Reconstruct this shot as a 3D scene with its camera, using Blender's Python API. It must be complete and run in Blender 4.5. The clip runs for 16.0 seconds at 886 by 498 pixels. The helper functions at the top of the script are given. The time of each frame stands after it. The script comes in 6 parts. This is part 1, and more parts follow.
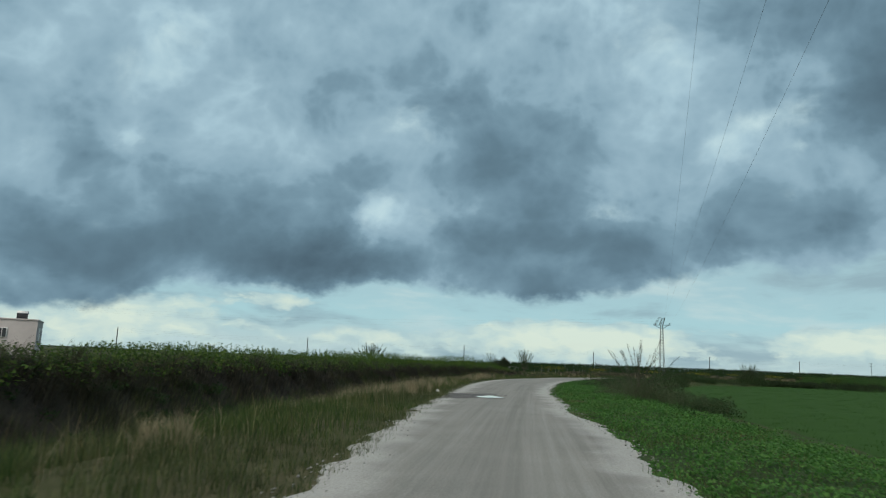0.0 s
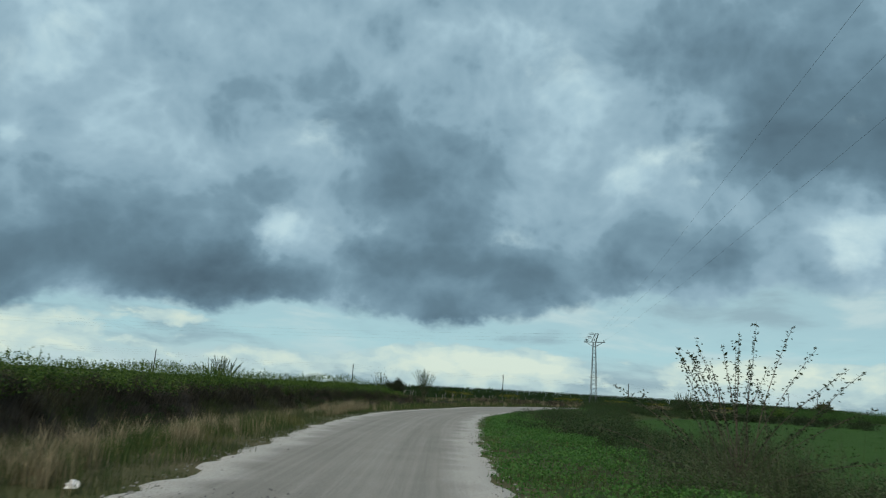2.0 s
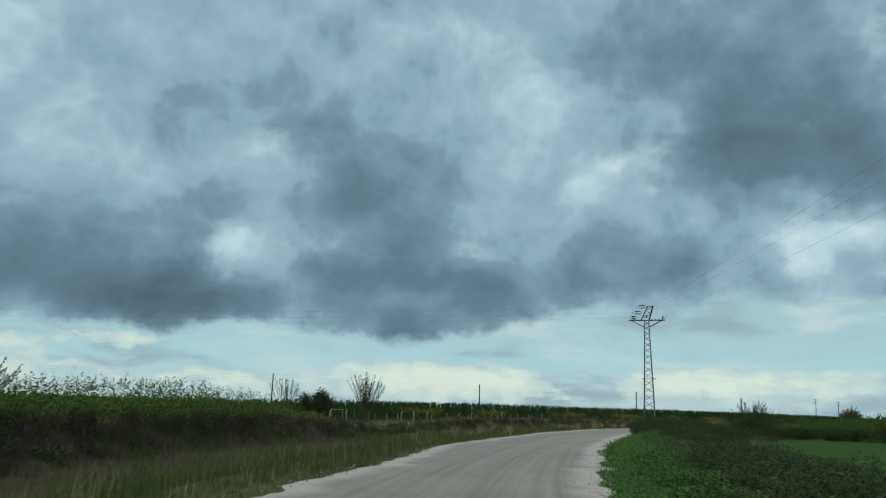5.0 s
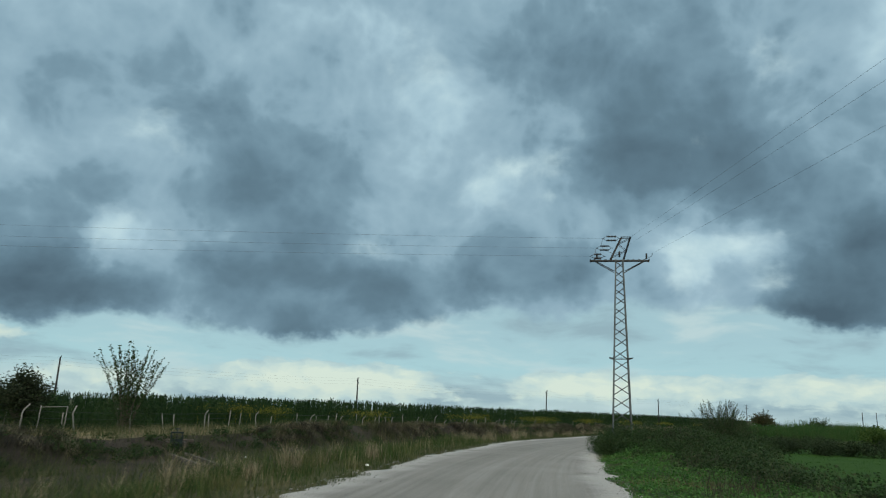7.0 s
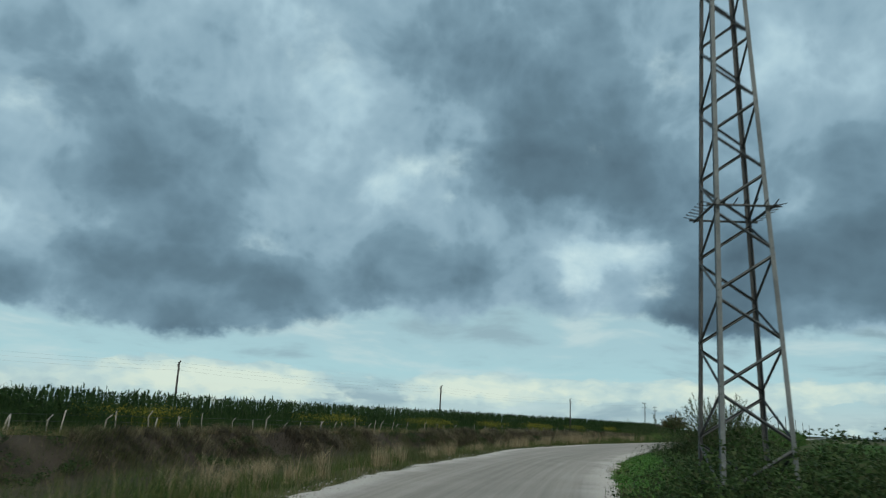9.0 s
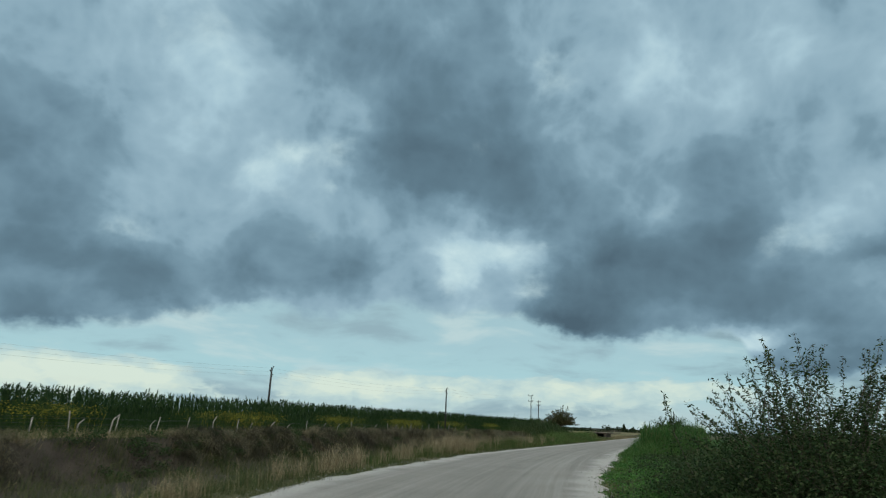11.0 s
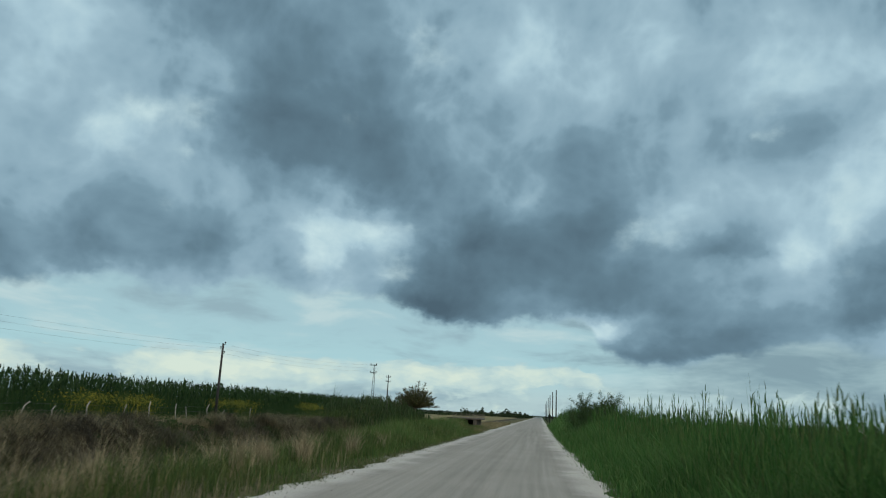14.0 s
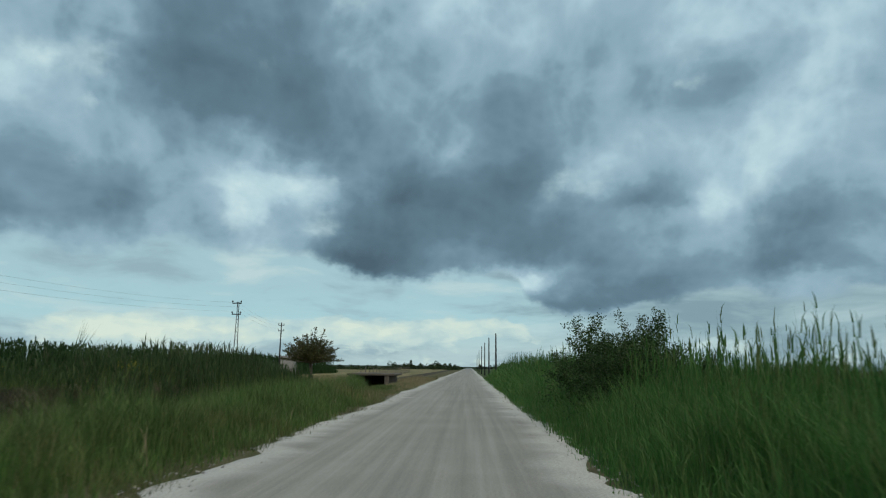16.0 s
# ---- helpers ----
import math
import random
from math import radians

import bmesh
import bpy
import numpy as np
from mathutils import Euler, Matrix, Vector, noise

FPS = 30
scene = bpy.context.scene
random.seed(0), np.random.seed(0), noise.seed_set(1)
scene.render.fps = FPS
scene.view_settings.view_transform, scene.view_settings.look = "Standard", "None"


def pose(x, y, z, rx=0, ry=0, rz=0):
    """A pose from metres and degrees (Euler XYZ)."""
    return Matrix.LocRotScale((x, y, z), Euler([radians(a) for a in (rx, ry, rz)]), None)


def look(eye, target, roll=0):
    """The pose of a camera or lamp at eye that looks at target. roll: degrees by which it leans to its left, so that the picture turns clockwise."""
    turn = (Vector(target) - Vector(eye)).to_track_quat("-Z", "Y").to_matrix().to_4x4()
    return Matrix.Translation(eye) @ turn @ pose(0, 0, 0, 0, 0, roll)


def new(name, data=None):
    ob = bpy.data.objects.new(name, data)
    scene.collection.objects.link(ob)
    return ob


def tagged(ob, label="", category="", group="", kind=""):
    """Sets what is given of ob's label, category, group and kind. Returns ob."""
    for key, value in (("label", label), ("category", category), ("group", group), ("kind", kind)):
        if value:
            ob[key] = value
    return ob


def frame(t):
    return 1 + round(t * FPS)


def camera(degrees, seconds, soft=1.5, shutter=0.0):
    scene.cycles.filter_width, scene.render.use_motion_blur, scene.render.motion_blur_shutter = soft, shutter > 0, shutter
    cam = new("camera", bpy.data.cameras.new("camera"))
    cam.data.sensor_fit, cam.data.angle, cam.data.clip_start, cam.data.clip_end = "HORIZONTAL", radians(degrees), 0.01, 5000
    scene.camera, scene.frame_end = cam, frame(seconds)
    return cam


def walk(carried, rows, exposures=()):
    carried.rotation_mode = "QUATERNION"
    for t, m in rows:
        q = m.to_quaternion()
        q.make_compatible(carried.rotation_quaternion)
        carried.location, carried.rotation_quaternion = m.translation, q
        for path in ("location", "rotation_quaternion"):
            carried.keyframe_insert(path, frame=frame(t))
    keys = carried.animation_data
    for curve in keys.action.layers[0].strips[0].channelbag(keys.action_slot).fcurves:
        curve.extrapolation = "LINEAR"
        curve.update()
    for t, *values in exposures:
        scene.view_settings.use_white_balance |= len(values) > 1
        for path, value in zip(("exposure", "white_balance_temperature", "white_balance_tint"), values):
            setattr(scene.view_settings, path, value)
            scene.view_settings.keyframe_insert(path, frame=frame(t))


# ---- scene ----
cam = camera(64.15, 16.0, soft=1.1, shutter=0.15)
# seconds, east, north, yaw, pitch, lean
DRIVE = [
    (0.0, -0.00, 0.00, 0.00, 9.05, -2.39),
    (0.5, 0.66, 5.80, -0.78, 9.41, -2.70),
    (1.0, 1.29, 11.54, -2.67, 10.09, -2.97),
    (1.5, 1.93, 17.24, -5.18, 10.74, -3.22),
    (2.0, 2.66, 22.90, -7.98, 11.28, -3.39),
    (2.5, 3.43, 28.57, -9.05, 11.53, -3.37),
    (3.0, 4.16, 34.27, -8.98, 11.75, -3.01),
    (3.5, 4.92, 40.00, -9.05, 11.99, -2.63),
    (4.0, 5.76, 45.73, -9.36, 12.24, -2.27),
    (4.5, 6.72, 51.43, -10.02, 12.47, -1.99),
    (5.0, 7.85, 57.06, -11.16, 12.69, -1.82),
    (5.5, 9.22, 62.62, -12.87, 12.88, -1.82),
    (6.0, 10.87, 68.05, -15.27, 13.03, -2.04),
    (6.5, 12.86, 73.30, -17.57, 13.05, -2.20),
    (7.0, 14.99, 78.55, -19.69, 13.06, -2.25),
    (7.5, 17.32, 83.75, -21.68, 13.10, -2.27),
    (8.0, 19.78, 88.77, -23.67, 13.11, -2.28),
    (8.5, 22.40, 93.65, -25.90, 13.23, -2.42),
    (9.0, 25.13, 98.39, -28.25, 13.52, -2.63),
    (9.5, 28.15, 102.83, -30.61, 13.54, -2.84),
    (10.0, 31.36, 107.19, -33.15, 13.67, -2.93),
    (10.5, 34.81, 111.47, -35.67, 13.71, -2.80),
    (11.0, 38.47, 115.66, -38.11, 13.68, -2.55),
    (11.5, 42.30, 119.72, -40.42, 13.61, -2.28),
    (12.0, 46.29, 123.66, -42.56, 13.50, -2.09),
    (12.5, 50.41, 127.46, -44.45, 13.38, -2.08),
    (13.0, 54.62, 131.10, -46.06, 13.27, -2.34),
    (13.5, 58.94, 134.58, -47.69, 13.10, -2.64),
    (14.0, 63.30, 137.98, -49.26, 12.88, -3.00),
    (14.5, 67.75, 141.33, -50.75, 12.52, -3.12),
    (15.0, 72.40, 144.59, -52.33, 11.84, -2.81),
    (15.5, 77.17, 147.80, -53.54, 10.71, -1.99),
    (16.0, 82.04, 150.94, -54.76, 9.42, -0.83),
]
EYE = 1.30
walk(cam, [(t, pose(x, y, EYE, 90 + pitch, lean, yaw)) for t, x, y, yaw, pitch, lean in DRIVE], [(0.0, 0.0, 6500, 2.5), (16.0, 0.0, 6500, 2.5)])

# ---- light ----
world = bpy.data.worlds.new("overcast")
scene.world = world
world.use_nodes = True
wn, wl = world.node_tree.nodes, world.node_tree.links
wn.clear()
w_out = wn.new("ShaderNodeOutputWorld")
w_bg = wn.new("ShaderNodeBackground")
w_sky = wn.new("ShaderNodeTexSky")
w_sky.sky_type, w_sky.sun_disc = "NISHITA", False
SUN_HIGH, SUN_ROUND = 48.0, 205.0
w_sky.sun_elevation, w_sky.sun_rotation = radians(SUN_HIGH), radians(SUN_ROUND)
w_sky.air_density, w_sky.dust_density = 1.0, 4.0
w_bg.inputs["Strength"].default_value = 0.10
wl.new(w_sky.outputs[0], w_bg.inputs["Color"])
wl.new(w_bg.outputs[0], w_out.inputs["Surface"])

sun_data = bpy.data.lights.new("sun", "SUN")
sun_data.energy, sun_data.angle, sun_data.color = 1.3, radians(30), (1.0, 0.96, 0.90)
sun = new("sun", sun_data)
sun_way = Vector((math.sin(radians(SUN_ROUND)) * math.cos(radians(SUN_HIGH)), math.cos(radians(SUN_ROUND)) * math.cos(radians(SUN_HIGH)), math.sin(radians(SUN_HIGH))))
sun.matrix_world = look(tuple(sun_way * 300), (0, 0, 0))
scene.view_settings.exposure = 0.0


# ---- materials ----
def srgb(r, g, b):
    return tuple((c / 255 / 12.92) if c < 11 else ((c / 255 + 0.055) / 1.055) ** 2.4 for c in (r, g, b)) + (1.0,)


class Nodes:
    """A small hand for node trees."""

    def __init__(self, tree):
        self.tree = tree

    def put(self, kind, ins=(), **settings):
        n = self.tree.nodes.new(kind)
        if "operation" in settings:
            n.operation = settings["operation"]
        if "data_type" in settings:
            n.data_type = settings["data_type"]
        if "blend_type" in settings:
            n.blend_type = settings["blend_type"]
        if "vector_type" in settings:
            n.vector_type = settings["vector_type"]
        if "uv_map" in settings:
            n.uv_map = settings["uv_map"]
        if "interpolation_type" in settings:
            n.interpolation_type = settings["interpolation_type"]
        for k, v in dict(ins).items():
            if hasattr(v, "node"):
                self.tree.links.new(v, n.inputs[k])
            else:
                n.inputs[k].default_value = v
        return n

    def math(self, op, a, b=0.0, c=0.0):
        return self.put("ShaderNodeMath", {0: a, 1: b, 2: c}, operation=op).outputs[0]

    def noise(self, vector, scale, detail=4.0, rough=0.55):
        return self.put("ShaderNodeTexNoise", {"Vector": vector, "Scale": scale, "Detail": detail, "Roughness": rough}).outputs["Fac"]

    def ramp(self, fac, stops, ease=False):
        n = self.put("ShaderNodeValToRGB", {"Fac": fac})
        if ease:
            n.color_ramp.interpolation = "EASE"
        e = n.color_ramp.elements
        while len(e) < len(stops):
            e.new(0.5)
        for el, (p, c) in zip(e, stops):
            el.position, el.color = p, c
        return n.outputs["Color"]

    def mix(self, fac, a, b, blend="MIX"):
        n = self.put("ShaderNodeMix", data_type="RGBA", blend_type=blend)
        for sock, v in ((n.inputs[0], fac), (n.inputs[6], a), (n.inputs[7], b)):
            if hasattr(v, "node"):
                self.tree.links.new(v, sock)
            else:
                sock.default_value = v
        return n.outputs[2]


def material(name):
    m = bpy.data.materials.new(name)
    m.use_nodes = True
    m.node_tree.nodes.clear()
    nt = Nodes(m.node_tree)
    out = nt.put("ShaderNodeOutputMaterial")
    return m, nt, out


def rgb(r, g, b):
    return (r, g, b, 1.0)


def solid(name, low, high, rough=0.8, metal=0.0, scale=3.0, bump=0.3, fine=40.0, depth=0.02):
    """A painted, weathered or mineral surface: two colours in blotches, with fine grain."""
    m, nt, out = material(name)
    at = nt.put("ShaderNodeNewGeometry").outputs["Position"]
    big = nt.noise(at, scale, 5.0)
    small = nt.noise(at, fine, 3.0)
    col = nt.ramp(nt.math("ADD", nt.math("MULTIPLY", big, 0.7), nt.math("MULTIPLY", small, 0.3)), [(0.33, rgb(*low)), (0.67, rgb(*high))])
    bs = nt.put("ShaderNodeBsdfPrincipled", {"Base Color": col, "Roughness": rough, "Metallic": metal})
    if bump:
        bp = nt.put("ShaderNodeBump", {"Height": small, "Strength": bump, "Distance": depth})
        nt.tree.links.new(bp.outputs[0], bs.inputs["Normal"])
    nt.tree.links.new(bs.outputs[0], out.inputs[0])
    return m


def leafy(name, colours, thin=0.35, rough=0.6, patch=0.25, dry=None, dry_at=0.55, dry_scale=0.12):
    """Leaves and blades: each one differs a little, and drier patches run through the stand."""
    m, nt, out = material(name)
    geo = nt.put("ShaderNodeNewGeometry")
    n = len(colours)
    col = nt.ramp(geo.outputs["Random Per Island"], [((i + 0.5) / n, rgb(*c)) for i, c in enumerate(colours)])
    wide = nt.noise(geo.outputs["Position"], patch, 3.0)
    col = nt.mix(nt.math("MULTIPLY", wide, 0.55), col, nt.mix(1.0, col, rgb(0.5, 0.52, 0.45), "MULTIPLY"))
    if dry:
        where = nt.noise(geo.outputs["Position"], dry_scale, 4.0)
        k = nt.put("ShaderNodeMapRange", {"Value": where, "From Min": dry_at - 0.08, "From Max": dry_at + 0.08}).outputs[0]
        col = nt.mix(k, col, nt.ramp(geo.outputs["Random Per Island"], [(0.1, rgb(*[c * 0.6 for c in dry])), (0.9, rgb(*dry))]))
    bs = nt.put("ShaderNodeBsdfPrincipled", {"Base Color": col, "Roughness": rough})
    bs.inputs["Specular IOR Level"].default_value = 0.12
    tr = nt.put("ShaderNodeBsdfTranslucent", {"Color": col})
    mx = nt.put("ShaderNodeMixShader", {0: thin, 1: bs.outputs[0], 2: tr.outputs[0]})
    nt.tree.links.new(mx.outputs[0], out.inputs[0])
    return m


GALV = solid("galvanised_steel", (0.030, 0.037, 0.038), (0.080, 0.093, 0.093), 0.6, 0.3, 6.0, 0.1)
RUST = solid("streaked_steel", (0.060, 0.078, 0.081), (0.145, 0.174, 0.178), 0.7, 0.2, 3.0, 0.2)
DARKSTEEL = solid("dark_steel", (0.022, 0.026, 0.027), (0.055, 0.06, 0.06), 0.5, 0.6, 8.0, 0.0)
PORCELAIN = solid("dark_insulator", (0.022, 0.026, 0.028), (0.055, 0.062, 0.065), 0.3, 0.0, 8.0, 0.0)
WIRE = solid("aluminium_wire", (0.05, 0.055, 0.06), (0.09, 0.095, 0.10), 0.5, 0.3, 5.0, 0.0)
POLE_WOOD = solid("tarred_pole", (0.012, 0.0125, 0.0125), (0.034, 0.034, 0.033), 0.85, 0.0, 2.0, 0.5)
POST = solid("weathered_concrete_post", (0.19, 0.187, 0.172), (0.36, 0.35, 0.325), 0.9, 0.0, 5.0, 0.4)
CONCRETE = solid("concrete", (0.15, 0.15, 0.14), (0.27, 0.265, 0.25), 0.9, 0.0, 1.5, 0.4)
PLASTER = solid("pinkish_plaster", (0.43, 0.40, 0.39), (0.55, 0.51, 0.495), 0.9, 0.0, 0.8, 0.2)
GLASSY = solid("dark_window", (0.03, 0.035, 0.04), (0.07, 0.08, 0.09), 0.15, 0.0, 2.0, 0.0)
WHITE = solid("white_paint", (0.66, 0.66, 0.64), (0.80, 0.80, 0.78), 0.6, 0.0, 3.0, 0.1)
FILM = solid("greenhouse_film", (0.62, 0.65, 0.66), (0.78, 0.80, 0.80), 0.4, 0.0, 0.3, 0.0)
BARK = solid("bark", (0.05, 0.042, 0.034), (0.13, 0.11, 0.09), 0.9, 0.0, 6.0, 0.6)
TWIG = solid("brown_twig", (0.05, 0.038, 0.028), (0.12, 0.095, 0.072), 0.8, 0.0, 6.0, 0.3)
# mud-brown concrete and green iron, both darkened further for shade in the bank
MUD_SHADE_WALL = solid("muddy_shaded_concrete", (0.040, 0.034, 0.026), (0.10, 0.087, 0.070), 0.9, 0.0, 2.5, 0.5)
SHADED_GREEN_IRON = solid("shaded_green_painted_iron", (0.007, 0.017, 0.014), (0.018, 0.034, 0.028), 0.5, 0.2, 6.0, 0.2)
LITTER = solid("white_plastic_bag", (0.62, 0.62, 0.60), (0.80, 0.80, 0.78), 0.5, 0.0, 12.0, 0.2)
STONE = solid("pale_pebble", (0.15, 0.148, 0.138), (0.30, 0.295, 0.275), 0.9, 0.0, 12.0, 0.4)

VERGE = leafy("verge_grass", [(0.046, 0.068, 0.024), (0.082, 0.108, 0.040), (0.145, 0.150, 0.074), (0.060, 0.092, 0.032)], dry=(0.24, 0.22, 0.13), dry_at=0.66, dry_scale=0.22)
TALL_GREEN = leafy("tall_green_grass", [(0.040, 0.075, 0.021), (0.068, 0.115, 0.032), (0.11, 0.135, 0.048)], dry=(0.26, 0.21, 0.10), dry_at=0.62, dry_scale=0.2)
# dead grass; the shade under hedge and bank lip is put into its colour
DRY_SHADED = leafy("shaded_dead_grass", [(0.042, 0.040, 0.032), (0.070, 0.065, 0.048), (0.130, 0.118, 0.082), (0.030, 0.028, 0.023)], dry=(0.070, 0.072, 0.040), dry_at=0.60, dry_scale=0.15)
STRAW = leafy("straw_grass", [(0.30, 0.25, 0.15), (0.40, 0.34, 0.22), (0.20, 0.17, 0.09), (0.13, 0.13, 0.06)], dry=(0.12, 0.13, 0.055), dry_at=0.62, dry_scale=0.10)
BLEACHED = leafy("bleached_straw", [(0.34, 0.29, 0.18), (0.45, 0.39, 0.26), (0.24, 0.20, 0.12), (0.17, 0.15, 0.09)], patch=0.4)
THATCH = leafy("bleached_thatch", [(0.230, 0.210, 0.130), (0.340, 0.308, 0.195), (0.120, 0.112, 0.072), (0.066, 0.062, 0.043)], dry=(0.15, 0.135, 0.075), dry_at=0.60, dry_scale=0.2)
WEED = leafy("broad_weeds", [(0.055, 0.150, 0.032), (0.080, 0.20, 0.045), (0.120, 0.25, 0.060), (0.066, 0.165, 0.040)], patch=0.5)
BRAMBLE = leafy("bramble_leaves", [(0.024, 0.050, 0.017), (0.040, 0.080, 0.026), (0.060, 0.108, 0.036), (0.058, 0.076, 0.034)], patch=0.4)
SCRUB = leafy("olive_scrub", [(0.028, 0.056, 0.021), (0.045, 0.085, 0.031), (0.068, 0.110, 0.042), (0.068, 0.080, 0.042)], patch=0.35)
TWIGGY = leafy("twiggy_growth", [(0.058, 0.090, 0.040), (0.085, 0.122, 0.055), (0.120, 0.150, 0.078), (0.090, 0.095, 0.060)], patch=0.5)
HEDGE = leafy("hedge_leaves", [(0.024, 0.040, 0.018), (0.038, 0.060, 0.026), (0.052, 0.074, 0.034)], patch=0.08)
SHRUB = leafy("shrub_leaves", [(0.042, 0.086, 0.020), (0.072, 0.134, 0.029), (0.118, 0.182, 0.040)], patch=0.15)
CROP = leafy("maize_leaves", [(0.017, 0.042, 0.014), (0.026, 0.060, 0.019), (0.040, 0.074, 0.024)], patch=0.06)
CANE = leafy("giant_cane_leaves", [(0.047, 0.124, 0.031), (0.064, 0.150, 0.038), (0.084, 0.168, 0.049), (0.108, 0.153, 0.055)], thin=0.5, patch=0.3)
LUSH = leafy("lush_long_grass", [(0.058, 0.155, 0.037), (0.078, 0.186, 0.048), (0.102, 0.204, 0.058), (0.133, 0.200, 0.071)], thin=0.5, patch=0.5)
MEADOW = leafy("meadow_grass", [(0.062, 0.140, 0.035), (0.090, 0.175, 0.045), (0.125, 0.195, 0.058), (0.145, 0.175, 0.070)], thin=0.45, patch=0.5, dry=(0.20, 0.19, 0.08), dry_at=0.64, dry_scale=0.3)
YELLOW = leafy("yellow_flowers", [(0.30, 0.27, 0.03), (0.44, 0.38, 0.045), (0.09, 0.13, 0.03), (0.06, 0.10, 0.025), (0.07, 0.11, 0.025)], patch=0.5)
WHEAT = leafy("young_wheat", [(0.026, 0.078, 0.012), (0.036, 0.096, 0.016), (0.048, 0.112, 0.019)], patch=0.05)
OLIVE = leafy("olive_leaves", [(0.028, 0.040, 0.022), (0.046, 0.064, 0.034), (0.068, 0.088, 0.048)], patch=0.5)
ORANGE = leafy("autumn_leaves", [(0.050, 0.068, 0.026), (0.080, 0.084, 0.032), (0.040, 0.058, 0.024), (0.100, 0.080, 0.034)], patch=0.4)


def soil(name, a, b, c, bump=0.6, near=1.3):
    m, nt, out = material(name)
    at = nt.put("ShaderNodeNewGeometry").outputs["Position"]
    big, mid, small = nt.noise(at, 0.15, 4.0), nt.noise(at, near, 5.0), nt.noise(at, 18.0, 4.0)
    col = nt.ramp(nt.math("ADD", nt.math("MULTIPLY", mid, 0.6), nt.math("MULTIPLY", small, 0.4)), [(0.35, rgb(*a)), (0.65, rgb(*b))])
    col = nt.mix(nt.ramp(big, [(0.42, rgb(0, 0, 0)), (0.62, rgb(1, 1, 1))]), col, rgb(*c))
    bp = nt.put("ShaderNodeBump", {"Height": nt.math("ADD", mid, small), "Strength": bump, "Distance": 0.08})
    bs = nt.put("ShaderNodeBsdfPrincipled", {"Base Color": col, "Roughness": 0.95, "Normal": bp.outputs[0]})
    bs.inputs["Specular IOR Level"].default_value = 0.1
    nt.tree.links.new(bs.outputs[0], out.inputs[0])
    return m


VERGE_SOIL = soil("verge_soil", (0.055, 0.058, 0.028), (0.12, 0.105, 0.062), (0.075, 0.082, 0.036))
# earth darkened beyond its own brown, for the shade in the ditch
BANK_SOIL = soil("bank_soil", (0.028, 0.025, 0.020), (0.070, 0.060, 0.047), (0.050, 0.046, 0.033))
PASTURE = soil("dry_pasture", (0.12, 0.108, 0.058), (0.26, 0.22, 0.125), (0.11, 0.115, 0.052))
WEEDY = soil("weedy_ground", (0.022, 0.044, 0.014), (0.044, 0.078, 0.024), (0.06, 0.065, 0.03))
FIELD = soil("green_field", (0.024, 0.062, 0.009), (0.035, 0.082, 0.013), (0.029, 0.070, 0.011), 0.3, 0.5)
FAR_LAND = soil("far_land", (0.05, 0.06, 0.03), (0.11, 0.105, 0.06), (0.07, 0.08, 0.04), 0.2, 0.05)


def gravel():
    """Rolled chalky gravel with wheel tracks that run along the road, paler at its loose edges."""
    m, nt, out = material("chalk_gravel")
    uv = nt.put("ShaderNodeUVMap", uv_map="along").outputs[0]
    sep = nt.put("ShaderNodeSeparateXYZ", {0: uv})
    along, across = sep.outputs[0], sep.outputs[1]
    at = nt.put("ShaderNodeNewGeometry").outputs["Position"]
    streak_at = nt.put("ShaderNodeCombineXYZ", {0: nt.math("MULTIPLY", along, 0.035), 1: nt.math("MULTIPLY", across, 3.2)}).outputs[0]
    streak = nt.noise(streak_at, 1.6, 5.0, 0.65)
    ruts = nt.noise(nt.put("ShaderNodeCombineXYZ", {0: nt.math("MULTIPLY", along, 0.012), 1: across}).outputs[0], 0.9, 2.0)
    blot = nt.noise(at, 0.55, 5.0)
    grit = nt.noise(at, 30.0, 4.0, 0.7)
    tone = nt.math("ADD", nt.math("ADD", nt.math("MULTIPLY", streak, 0.32), nt.math("MULTIPLY", ruts, 0.20)), nt.math("ADD", nt.math("MULTIPLY", blot, 0.14), nt.math("MULTIPLY", grit, 0.34)))
    col = nt.ramp(tone, [(0.34, rgb(0.141, 0.139, 0.124)), (0.50, rgb(0.226, 0.222, 0.200)), (0.68, rgb(0.350, 0.344, 0.312))])
    edge = nt.put("ShaderNodeUVMap", uv_map="edge").outputs[0]
    e = nt.put("ShaderNodeSeparateXYZ", {0: edge}).outputs[0]
    loose = nt.put("ShaderNodeMapRange", {"Value": nt.math("ADD", e, nt.math("MULTIPLY", blot, -0.5)), "From Min": 0.75, "From Max": 0.1}, interpolation_type="SMOOTHSTEP").outputs[0]
    pale = nt.ramp(grit, [(0.35, rgb(0.315, 0.313, 0.288)), (0.62, rgb(0.49, 0.485, 0.45))])
    col = nt.mix(nt.math("MULTIPLY", loose, 0.75), col, pale)
    bp = nt.put("ShaderNodeBump", {"Height": nt.math("ADD", grit, nt.math("MULTIPLY", streak, 0.5)), "Strength": 0.5, "Distance": 0.02})
    bs = nt.put("ShaderNodeBsdfPrincipled", {"Base Color": col, "Roughness": 0.92, "Normal": bp.outputs[0]})
    bs.inputs["Specular IOR Level"].default_value = 0.2
    nt.tree.links.new(bs.outputs[0], out.inputs[0])
    return m


ROAD_MAT = gravel()
PATCH_MAT = solid("dark_wet_gravel", (0.045, 0.046, 0.046), (0.17, 0.17, 0.165), 0.6, 0.0, 2.5, 0.9, 25.0, 0.05)


